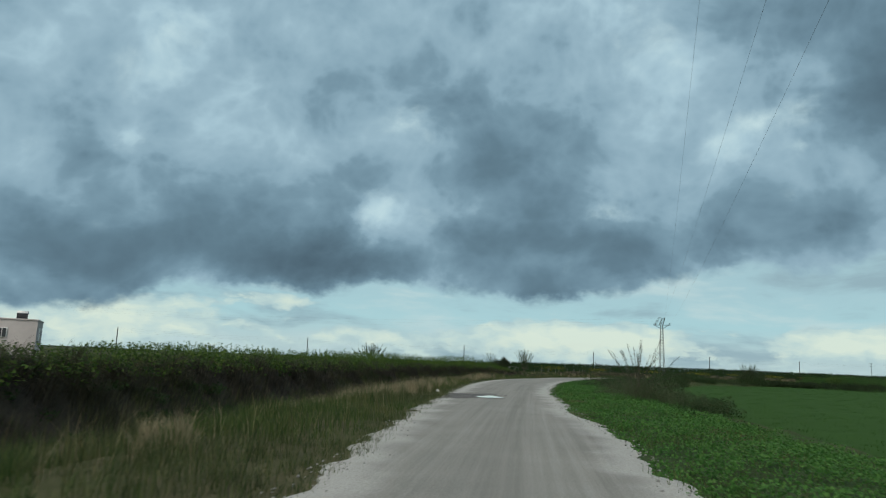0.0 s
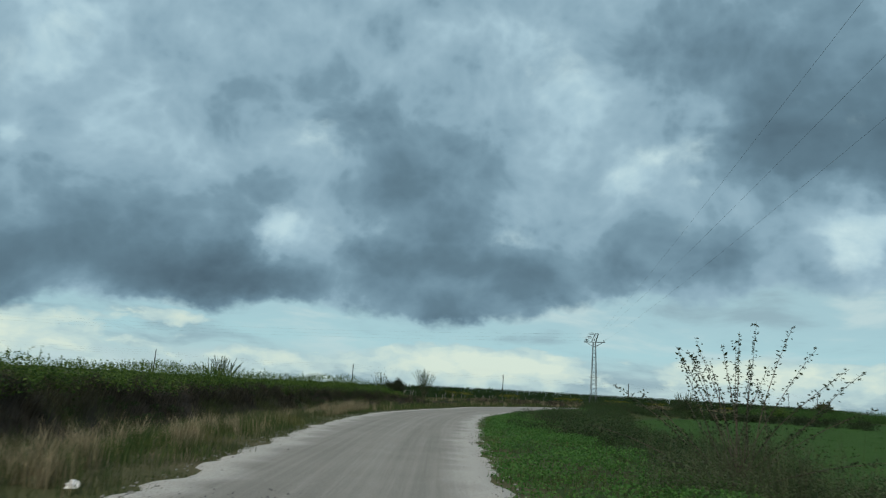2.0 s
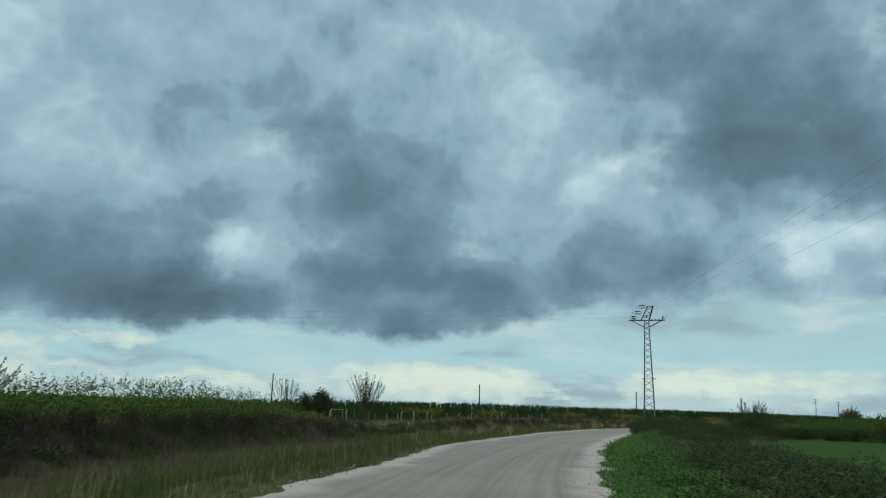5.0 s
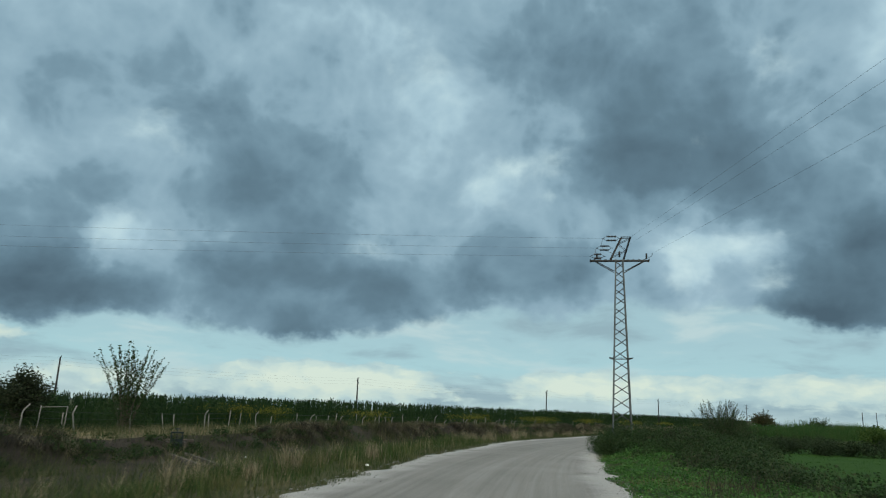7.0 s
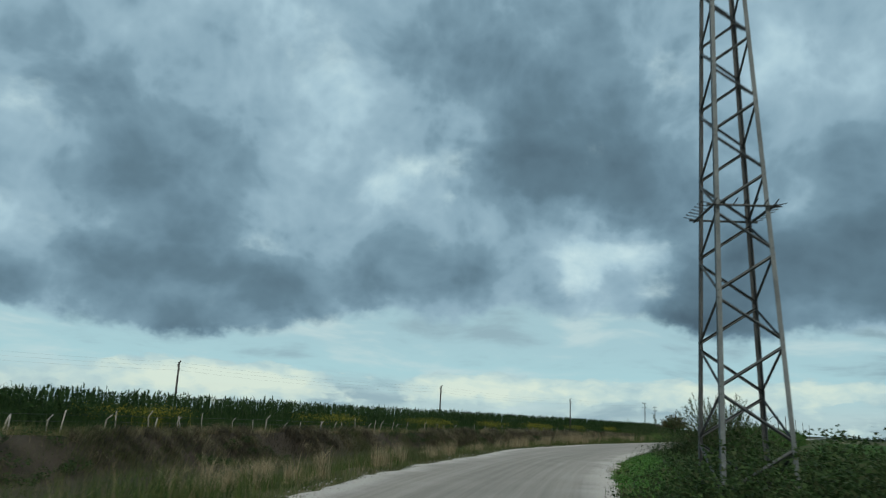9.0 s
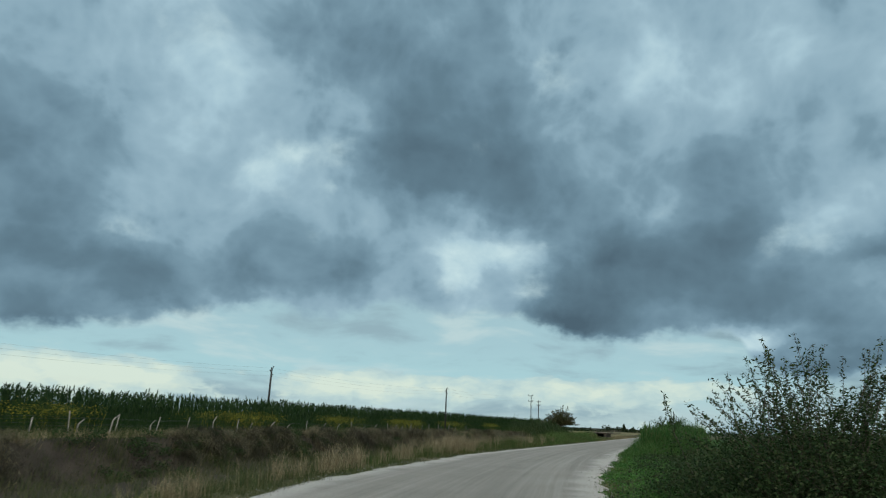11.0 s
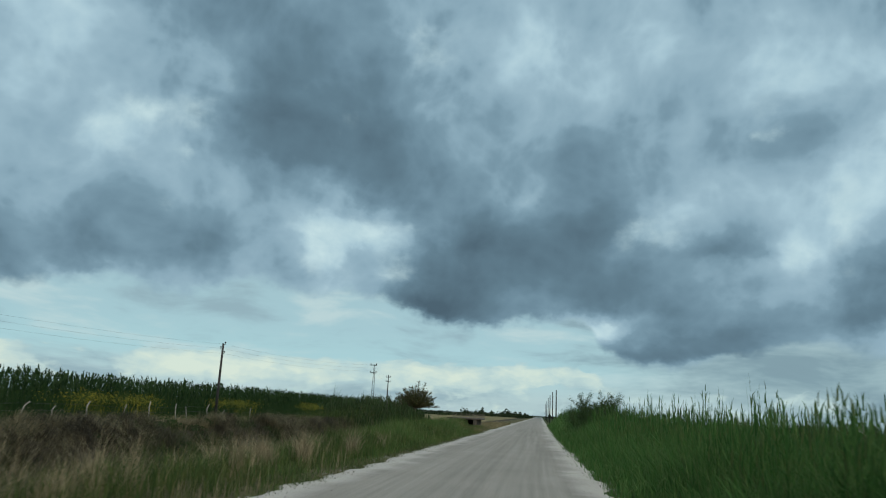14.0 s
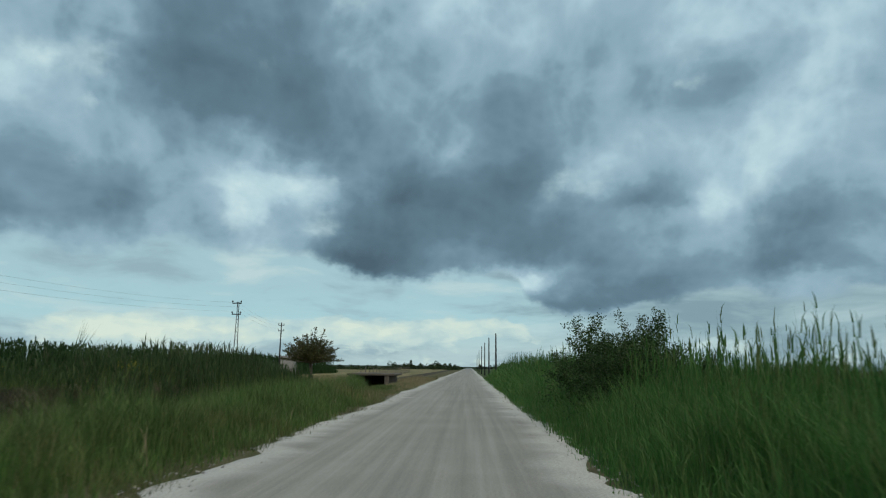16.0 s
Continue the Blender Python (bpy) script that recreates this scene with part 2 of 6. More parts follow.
def water_mat():
    m, nt, out = material("puddle_water")
    bs = nt.put("ShaderNodeBsdfPrincipled", {"Base Color": rgb(0.42, 0.42, 0.40), "Roughness": 0.02, "IOR": 1.45})
    bs.inputs["Specular IOR Level"].default_value = 0.9
    nt.tree.links.new(bs.outputs[0], out.inputs[0])
    return m


WATER = water_mat()

# ---- sky: a cloud layer at its true height, so that it drifts a little as one drives under it ----
SKY_AT, CLOUD_BASE, SKY_FAR = Vector((30.0, 105.0, 0.0)), 438.0, 4600.0
# clouds: bearing, height, width, depth (degrees), and how dark (or, below nought, how thin)
CLOUDS_WEST = [(-12.5, 7.7, 6.0, 1.9, 0.42), (-16.5, 9.8, 6.8, 2.6, 0.23), (-30.2, 7.5, 4.4, 2.1, 0.32), (-25.0, 9.5, 4.5, 2.4, 0.19), (-32.8, 10.1, 3.2, 2.1, 0.11), (-32.1, 16.3, 3.7, 2.6, 0.13), (-22.2, 13.2, 4.8, 2.8, 0.08), (-10.4, 14.4, 2.9, 2.0, 0.19), (-7.0, 8.0, 2.3, 1.4, 0.16), (-7.7, 12.5, 1.6, 1.6, -0.36), (-2.0, 12.3, 2.7, 1.9, -0.16), (-28.6, 22.5, 4.6, 3.1, -0.14), (-26.5, 25.9, 3.1, 2.2, -0.12), (-27.5, 16.4, 1.2, 1.2, -0.16), (-35.8, 21.9, 2.5, 2.9, -0.09), (-19.2, 19.6, 3.3, 2.9, -0.09), (-15.1, 16.1, 2.8, 2.0, -0.07), (-33.9, 13.9, 1.7, 1.7, -0.07), (-22.2, 20.5, 1.8, 1.9, -0.07)]
CLOUDS_NORTH = [(-12.7, 28.6, 10.2, 3.9, -0.02), (-2.8, 24.0, 6.9, 4.6, 0.11), (3.0, 18.6, 5.6, 4.4, 0.29), (5.1, 12.3, 7.2, 3.0, 0.29), (3.4, 9.0, 5.2, 2.0, 0.19), (8.3, 7.0, 3.5, 1.2, 0.36), (14.2, 9.1, 3.6, 1.8, 0.32), (10.4, 11.2, 4.2, 2.5, 0.13), (-7.5, 20.8, 3.1, 2.5, -0.12), (12.9, 13.7, 1.9, 2.7, -0.14), (-1.2, 15.4, 2.5, 2.0, -0.06), (-5.5, 17.6, 2.0, 2.5, -0.07)]
CLOUDS_NORTH_RIGHT = [(20.8, 10.8, 2.4, 2.0, 0.29), (27.4, 10.7, 3.7, 1.9, 0.15), (29.9, 12.8, 3.2, 2.1, 0.21), (24.0, 14.4, 3.3, 2.4, 0.06), (29.7, 30.6, 5.5, 4.9, 0.21), (35.9, 23.0, 5.4, 3.6, 0.29), (39.4, 19.6, 6.3, 2.5, 0.32), (34.4, 19.5, 2.7, 1.8, 0.13), (43.9, 17.5, 2.4, 1.7, 0.19), (49.1, 11.1, 3.3, 3.5, 0.48), (47.4, 8.1, 2.8, 1.0, 0.32), (51.7, 14.6, 2.4, 2.4, 0.19), (22.4, 19.1, 2.4, 2.6, -0.17), (26.8, 20.6, 2.4, 2.3, -0.12), (41.8, 13.9, 3.0, 1.1, -0.36), (38.7, 11.4, 1.5, 2.0, -0.24), (43.8, 10.5, 1.2, 1.7, -0.16), (15.9, 27.8, 4.9, 6.4, -0.12)]
CLOUDS_NORTH_EAST = [(49.5, 28.2, 6.2, 2.5, -0.14), (46.2, 30.5, 4.2, 2.4, 0.05), (44.3, 22.5, 5.1, 2.6, 0.13), (56.7, 14.2, 4.2, 2.5, 0.21), (53.0, 11.8, 5.6, 2.4, 0.21), (51.6, 8.1, 5.2, 1.1, 0.27), (61.0, 15.9, 3.9, 2.4, 0.17), (55.8, 20.5, 4.8, 2.5, 0.04), (55.2, 27.2, 3.8, 2.8, -0.04), (60.0, 23.4, 4.5, 2.8, -0.04), (58.8, 7.3, 2.5, 0.7, -0.19)]
CLOUDS_EAST = [(66.4, 5.4, 4.4, 1.1, 0.42), (69.3, 7.3, 4.5, 1.5, 0.25), (80.5, 8.3, 3.0, 1.4, 0.36), (79.0, 10.9, 2.5, 1.6, 0.21), (82.9, 11.8, 2.3, 1.9, 0.25), (69.7, 13.3, 2.3, 1.2, 0.23), (64.1, 19.2, 5.6, 2.4, 0.08), (75.7, 20.4, 2.7, 1.9, 0.11), (63.2, 9.8, 3.9, 1.3, 0.17), (65.2, 14.3, 2.4, 1.5, -0.26), (78.5, 15.4, 1.8, 2.5, -0.24), (74.0, 23.3, 2.6, 1.5, -0.16), (74.6, 12.3, 1.4, 1.5, -0.23), (73.9, 10.1, 2.0, 1.2, -0.12), (60.9, 7.0, 2.0, 1.0, -0.24), (82.3, 20.8, 2.4, 3.2, -0.22), (83.5, 15.7, 1.3, 1.8, -0.09), (57.5, 26.1, 5.9, 1.9, -0.12)]
CLOUD_SHADES = [(40.4, 28.2, 7.2, 4.2, 0.17), (61.3, 13.9, 4.2, 3.2, 0.16), (55.7, 18.5, 4.7, 2.5, 0.06)]
CLOUD_SHADES_EAST = [(61.4, 11.5, 6.1, 3.0, 0.11), (42.2, 23.4, 7.7, 2.7, 0.14), (80.5, 24.6, 4.2, 2.1, -0.14), (70.6, 5.6, 3.6, 1.1, 0.11)]
CLOUD_SHADES_WEST = [(-8.4, 9.1, 5.0, 2.1, 0.23), (6.6, 28.7, 8.1, 3.5, -0.04)]
CLOUD_SHADES_FAR_WEST = [(-29.1, 4.5, 4.5, 1.6, 0.21), (-24.6, 6.4, 4.0, 1.7, 0.11), (-4.0, 9.1, 2.6, 2.2, -0.16), (18.2, 10.0, 2.4, 1.9, -0.12), (24.9, 16.7, 2.9, 2.8, 0.05)]
GAPS_WEST = [(-7.7, 12.5, 1.6, 1.7, 0.75), (-2.0, 12.5, 2.1, 1.5, 0.40), (-27.5, 16.3, 1.1, 1.1, 0.70), (-26.6, 25.3, 1.5, 2.0, 0.60), (12.9, 13.7, 1.4, 2.1, 0.45), (-29.5, 21.8, 2.8, 2.0, 0.55), (-5.9, 20.4, 2.3, 2.0, 0.55)]
GAPS_NORTH = [(41.8, 13.8, 3.2, 1.1, 1.00), (38.6, 11.5, 1.3, 2.0, 0.90), (44.2, 10.9, 1.0, 1.5, 0.70), (21.9, 18.8, 2.3, 2.2, 0.50), (27.5, 20.7, 2.1, 1.2, 0.70), (24.3, 20.1, 1.3, 0.9, 0.70), (46.9, 27.6, 2.4, 1.5, 0.50), (15.8, 28.2, 3.1, 3.2, 0.50)]
GAPS_EAST = [(65.2, 14.2, 2.0, 1.3, 0.85), (78.6, 15.1, 1.3, 2.4, 0.85), (74.6, 12.4, 1.0, 1.3, 0.90), (60.9, 7.0, 2.1, 0.8, 0.90), (21.9, 18.6, 1.5, 1.6, 0.15), (27.5, 17.4, 0.8, 0.6, 0.70), (73.7, 22.9, 1.7, 1.0, 0.60), (73.4, 20.6, 0.7, 0.5, 0.70), (26.1, 14.3, 0.7, 0.7, 0.50), (82.3, 20.8, 1.5, 2.1, 0.50)]
# far bright cumulus over the horizon
CUMULUS = [(-25.2, 3.1, 5.1, 0.9, 0.75), (-15.1, 4.5, 5.3, 0.7, 0.7), (-27, 1.4, 5.0, 0.7, 0.5), (-6.3, 1.7, 4.1, 0.6, 0.4), (8.8, 2.4, 5.2, 1.1, 1.0), (15.0, 2.3, 2.7, 0.8, 0.7), (22.0, 5.0, 2.6, 0.35, 0.5), (30.3, 2.8, 3.6, 0.9, 0.9), (38.6, 2.9, 4.7, 0.7, 0.6), (48.3, 2.9, 2.3, 0.9, 0.85), (54.1, 3.0, 2.6, 0.7, 0.5), (58.4, 3.3, 2.6, 0.7, 0.6)]
# lower edge of the deck: bearing, height
DECK_EDGE = [(-45, 2.4), (-34, 2.8), (-28, 3.6), (-23.6, 4.5), (-15.2, 5.5), (-9, 5.6), (-3.9, 6.4), (0.5, 6.0), (4.6, 5.7), (12, 5.8), (15.5, 6.6), (18.2, 7.5), (22.8, 8.3), (27.4, 7.8), (32.8, 8.8), (38, 8.6), (44, 8.0), (48, 6.9), (51.3, 6.8), (55.2, 7.1), (59.5, 7.6), (61.5, 5.0), (66.4, 4.0), (71.4, 5.0), (76.5, 6.0), (81, 5.3), (86, 5.8), (95, 5.5)]


def sky_material():
    m, nt, out = material("cloud_layer")
    uv = nt.put("ShaderNodeUVMap", uv_map="bearing").outputs[0]

    def vec(op, a, b, c=(0, 0, 0)):
        return nt.put("ShaderNodeVectorMath", {0: a, 1: b, 2: c}, operation=op).outputs[0]

    sep = nt.put("ShaderNodeSeparateXYZ", {0: uv})
    rise = nt.math("MULTIPLY_ADD", nt.math("EXPONENT", nt.math("MULTIPLY", nt.math("MAXIMUM", sep.outputs[1], 0.0), -1 / 5.0)), -3.0, sep.outputs[1])
    grain = nt.put("ShaderNodeCombineXYZ", {0: sep.outputs[0], 1: rise}).outputs[0]

    def warp(v, scale, amount, detail):
        n = nt.put("ShaderNodeTexNoise", {"Vector": vec("MULTIPLY", grain, scale), "Scale": 1.0, "Detail": detail, "Roughness": 0.6}).outputs["Color"]
        return vec("MULTIPLY_ADD", vec("SUBTRACT", n, (0.5, 0.5, 0.5)), amount, v)

    curl = warp(grain, (0.10, 0.12, 0), (4.0, 3.0, 0), 1.0)
    soft = warp(warp(uv, (0.10, 0.12, 0), (3.0, 2.4, 0), 1.0), (0.30, 0.34, 0), (3.2, 2.8, 0), 4.0)

    def heap(v, rows, start, flat=False):
        """Sum of soft mounds; flat: the dark ones have a firm base and a soft top."""
        total = start
        for k, (az, el, wide, deep, amount) in enumerate(rows):
            if k % 16 == 15:
                v = vec("MULTIPLY_ADD", total, (1e-5, 1e-5, 0), v)
            q = nt.put("ShaderNodeMapping", {"Vector": v, "Location": (az, el - (0.45 * deep if flat and amount > 0 else 0), 0), "Scale": (wide * 1.15, deep * 1.15, 1)}, vector_type="TEXTURE").outputs[0]
            if flat and amount > 0:
                x, y = nt.put("ShaderNodeSeparateXYZ", {0: q}).outputs[:2]
                y = nt.math("MAXIMUM", y, nt.math("MULTIPLY", y, -2.2))
                d = nt.math("MULTIPLY_ADD", x, x, nt.math("MULTIPLY", y, y))
            else:
                d = nt.put("ShaderNodeVectorMath", {0: q, 1: q}, operation="DOT_PRODUCT").outputs["Value"]
            total = nt.math("MULTIPLY_ADD", nt.math("POWER", 0.45, d), amount, total)
        return total

    def lobes(v, fine):
        """Rounded billows of several sizes: the deck's thickness at v, about nought."""
        cells = nt.put("ShaderNodeTexVoronoi", {"Vector": vec("MULTIPLY", v, (0.20, 0.22, 0)), "Scale": 1.0, "Detail": fine, "Roughness": 0.52, "Lacunarity": 2.2})
        cells.voronoi_dimensions, cells.feature, cells.normalize = "2D", "SMOOTH_F1", True
        cells.inputs["Smoothness"].default_value = 0.4
        billow = nt.noise(vec("MULTIPLY", v, (0.14, 0.15, 0)), 1.0, fine * 2, 0.5)
        return nt.math("MULTIPLY_ADD", nt.math("SUBTRACT", 0.36, cells.outputs["Distance"]), 0.80, nt.math("MULTIPLY_ADD", billow, 0.8, -0.40))

    bulk = heap(soft, CLOUDS_WEST + CLOUDS_NORTH + CLOUDS_NORTH_RIGHT + CLOUDS_NORTH_EAST + CLOUDS_EAST + CLOUD_SHADES + CLOUD_SHADES_EAST + CLOUD_SHADES_WEST + CLOUD_SHADES_FAR_WEST, 0.25, True)
    thick = lobes(curl, 2.6)
    relief = nt.math("SUBTRACT", lobes(vec("ADD", curl, (0.4, 1.2, 0)), 0.6), lobes(vec("ADD", curl, (-0.2, -0.6, 0)), 0.6))
    dark = nt.math("MULTIPLY_ADD", relief, 0.22, nt.math("MULTIPLY_ADD", thick, 0.66, bulk))
    # the tone steps where one billow ends against another, and is soft within each
    deck = nt.ramp(nt.math("MULTIPLY_ADD", dark, 0.8, 0.2), [(0.0, srgb(212, 231, 240)), (0.18, srgb(188, 212, 225)), (0.28, srgb(168, 194, 211)), (0.34, srgb(155, 181, 199)), (0.45, srgb(140, 167, 186)), (0.51, srgb(124, 151, 170)), (0.62, srgb(110, 136, 155)), (0.69, srgb(101, 126, 144)), (1.0, srgb(78, 98, 114))])
    # brighter breaks with torn rims
    shred = nt.noise(vec("MULTIPLY", curl, (0.38, 0.44, 0)), 1.0, 5.0, 0.55)
    gap = nt.math("MULTIPLY_ADD", thick, -0.9, heap(vec("MULTIPLY_ADD", dark, (1e-5, 1e-5, 0), soft), GAPS_WEST + GAPS_NORTH + GAPS_EAST, 0.0))
    gap = nt.math("ADD", gap, nt.math("MULTIPLY_ADD", shred, 1.0, -0.5))
    torn = nt.put("ShaderNodeMapRange", {"Value": gap, "From Min": 0.15, "From Max": 1.25, "To Max": 0.80}, interpolation_type="SMOOTHSTEP").outputs[0]
    deck = nt.mix(torn, deck, nt.ramp(shred, [(0.30, srgb(172, 198, 212)), (0.66, srgb(204, 224, 231))]))
    # clear air below the deck, with cumulus
    high = nt.math("DIVIDE", sep.outputs[1], 10.0)
    clear = nt.ramp(high, [(0.0, srgb(174, 194, 201)), (0.12, srgb(182, 203, 209)), (0.35, srgb(172, 206, 216)), (0.6, srgb(168, 199, 211)), (1.0, srgb(164, 193, 206))])
    veil = nt.noise(vec("MULTIPLY", curl, (0.07, 0.24, 0)), 1.0, 5.0, 0.58)
    clear = nt.mix(nt.put("ShaderNodeMapRange", {"Value": veil, "From Min": 0.50, "From Max": 0.68, "To Max": 0.8}, interpolation_type="SMOOTHSTEP").outputs[0], clear, srgb(146, 170, 184))
    clear = nt.mix(nt.put("ShaderNodeMapRange", {"Value": veil, "From Min": 0.50, "From Max": 0.34, "To Max": 0.75}, interpolation_type="SMOOTHSTEP").outputs[0], clear, srgb(196, 214, 219))
    clear = nt.mix(nt.put("ShaderNodeMapRange", {"Value": nt.math("MULTIPLY_ADD", veil, 30.0, sep.outputs[0]), "From Min": 72.0, "From Max": 84.0, "To Max": 0.85}, interpolation_type="SMOOTHSTEP").outputs[0], clear, nt.ramp(veil, [(0.38, srgb(172, 194, 202)), (0.60, srgb(128, 152, 166))]))
    crisp = warp(uv, (0.4, 0.7, 0), (1.8, 1.1, 0), 3.5)
    lump = nt.noise(vec("MULTIPLY", crisp, (0.32, 0.75, 0)), 1.0, 4.5, 0.52)
    heapv = nt.math("MULTIPLY_ADD", lump, 1.3, nt.math("ADD", heap(vec("MULTIPLY_ADD", dark, (1e-5, 1e-5, 0), crisp), CUMULUS, -0.72), nt.put("ShaderNodeMapRange", {"Value": sep.outputs[1], "From Min": 5.5, "From Max": 2.0, "To Min": -0.5, "To Max": 0.14}).outputs[0]))
    body = nt.put("ShaderNodeMapRange", {"Value": heapv, "From Min": 0.06, "From Max": 0.28}, interpolation_type="SMOOTHSTEP").outputs[0]
    fine = nt.noise(vec("MULTIPLY", crisp, (0.5, 1.0, 0)), 1.0, 3.5, 0.5)
    white = nt.ramp(nt.math("ADD", nt.math("MULTIPLY", heapv, 0.75), nt.math("MULTIPLY_ADD", fine, 1.1, -0.33)), [(0.1, srgb(168, 192, 202)), (0.45, srgb(194, 213, 214)), (0.85, srgb(222, 231, 219))])
    low = nt.mix(nt.math("MULTIPLY", body, 0.85), clear, white)
    edge = nt.put("ShaderNodeFloatCurve", {"Value": nt.math("MULTIPLY_ADD", sep.outputs[0], 1 / 140.0, 45.0 / 140.0)})
    curve = edge.mapping.curves[0]
    for i, (az, el) in enumerate(DECK_EDGE):
        x, y = (az + 45.0) / 140.0, el / 15.0
        if i == 0:
            curve.points[0].location = (x, y)
        elif i == len(DECK_EDGE) - 1:
            curve.points[len(curve.points) - 1].location = (x, y)
        else:
            curve.points.new(x, y)
    edge.mapping.update()
    sw = nt.put("ShaderNodeSeparateXYZ", {0: soft}).outputs[1]
    over = nt.math("SUBTRACT", sw, nt.math("MULTIPLY", edge.outputs[0], 15.0))
    mask = nt.put("ShaderNodeMapRange", {"Value": nt.math("ADD", over, nt.math("MULTIPLY", dark, 1.2)), "From Min": -0.2, "From Max": 1.1}, interpolation_type="SMOOTHSTEP").outputs[0]
    col = nt.mix(mask, low, deck)
    em = nt.put("ShaderNodeEmission", {"Color": col, "Strength": 1.0})
    nt.tree.links.new(em.outputs[0], out.inputs[0])
    m.cycles.emission_sampling = "NONE"
    return m


def build_sky():
    bearings = np.arange(-75, 126, 2.0)
    heights = np.concatenate([[-1.0], np.arange(0, 10, 1.0), np.arange(10, 66, 2.0)])
    verts, uvs = [], []
    for el in heights:
        far = min(SKY_FAR, CLOUD_BASE / math.sin(radians(max(el, 1.0))))
        for az in bearings:
            a, e = radians(az), radians(el)
            verts.append(SKY_AT + far * Vector((math.sin(a) * math.cos(e), math.cos(a) * math.cos(e), math.sin(e))))
            uvs.append((az, el))
    nb = len(bearings)
    faces = [(j * nb + i, j * nb + i + 1, (j + 1) * nb + i + 1, (j + 1) * nb + i) for j in range(len(heights) - 1) for i in range(nb - 1)]
    me = bpy.data.meshes.new("sky_backdrop")
    me.from_pydata(verts, [], faces)
    layer = me.uv_layers.new(name="bearing")
    for loop in me.loops:
        layer.data[loop.index].uv = uvs[loop.vertex_index]
    me.materials.append(sky_material())
    for p in me.polygons:
        p.use_smooth = True
    tagged(new("backdrop", me), "heavy grey overcast clouds above a pale bright horizon", "sky", kind="structure")


build_sky()


# ---- plan: the road's line, by length along it and offset to its left ----
way_pts = np.array([(x, y) for _, x, y, *_ in DRIVE])
d0, d1 = way_pts[1] - way_pts[0], way_pts[-1] - way_pts[-3]
d0, d1 = d0 / np.hypot(*d0), d1 / np.hypot(*d1)
d2 = np.array([d1[0] * math.cos(0.005) + d1[1] * math.sin(0.005), d1[1] * math.cos(0.005) - d1[0] * math.sin(0.005)])
way_pts = np.vstack([[way_pts[0] - d0 * k for k in (100, 60, 30, 10)], way_pts, [way_pts[-1] + d1 * 10], [way_pts[-1] + d1 * 20 + d2 * k for k in (10, 80, 200, 450, 800, 1000)]])
way_s = np.concatenate([[0], np.cumsum(np.hypot(*np.diff(way_pts, axis=0).T))]) - 100.0
LINE_S = np.arange(-100.0, 1060.0, 1.0)
LINE = np.stack([np.interp(LINE_S, way_s, way_pts[:, k]) for k in (0, 1)], axis=1)
soften = np.ones(13) / 13
for k in (0, 1):
    LINE[:, k] = np.convolve(np.pad(LINE[:, k], 6, mode="reflect", reflect_type="odd"), soften, mode="valid")
LINE_D = np.gradient(LINE, axis=0)
LINE_D /= np.hypot(LINE_D[:, 0], LINE_D[:, 1])[:, None]

LEFT_EDGE = [(-100, 2.3), (6, 2.3), (10, 2.4), (16, 2.8), (32, 3.4), (38, 3.8), (46, 4.1), (58, 4.2), (74, 3.5), (84, 3.75), (94, 3.5), (108, 3.6), (117, 4.2), (124, 4.1), (138, 4.6), (152, 4.3), (157, 4.1), (168, 3.4), (180, 3.5), (200, 3.3), (1120, 3.3)]
RIGHT_EDGE = [(-100, -1.9), (10, -1.85), (14, -1.95), (20, -1.55), (33, -1.1), (45, -1.3), (53, -1.5), (66, -1.5), (76, -1.9), (88, -1.95), (98, -2.1), (107, -1.6), (114, -1.35), (132, -1.3), (146, -1.6), (158, -2.1), (171, -2.0), (183, -1.95), (195, -1.85), (1120, -1.6)]
BANK = [(-100, 0.85), (25, 0.8), (62, 0.62), (88, 0.55), (97, 0.42), (101, 0.10), (109, 0.10), (115, 0.40), (124, 0.40), (150, 0.38), (190, 0.35), (206, 0.15), (220, 0.0), (1120, 0.0)]
BANK_FOOT = [(-100, 8.6), (15, 8.8), (40, 9.6), (60, 11.0), (85, 12.8), (120, 12.6), (165, 11.4), (185, 10.5), (215, 8.5), (1120, 8.5)]
CULVERT_LAT = 7.26


def steps(table, s):
    xs, ys = zip(*table)
    return np.interp(s, xs, ys)


def place(s, lat):
    """Plan position of points at lengths s and offsets lat."""
    s, lat = np.asarray(s, float), np.asarray(lat, float)
    x, y = np.interp(s, LINE_S, LINE[:, 0]), np.interp(s, LINE_S, LINE[:, 1])
    dx, dy = np.interp(s, LINE_S, LINE_D[:, 0]), np.interp(s, LINE_S, LINE_D[:, 1])
    return x - dy * lat, y + dx * lat


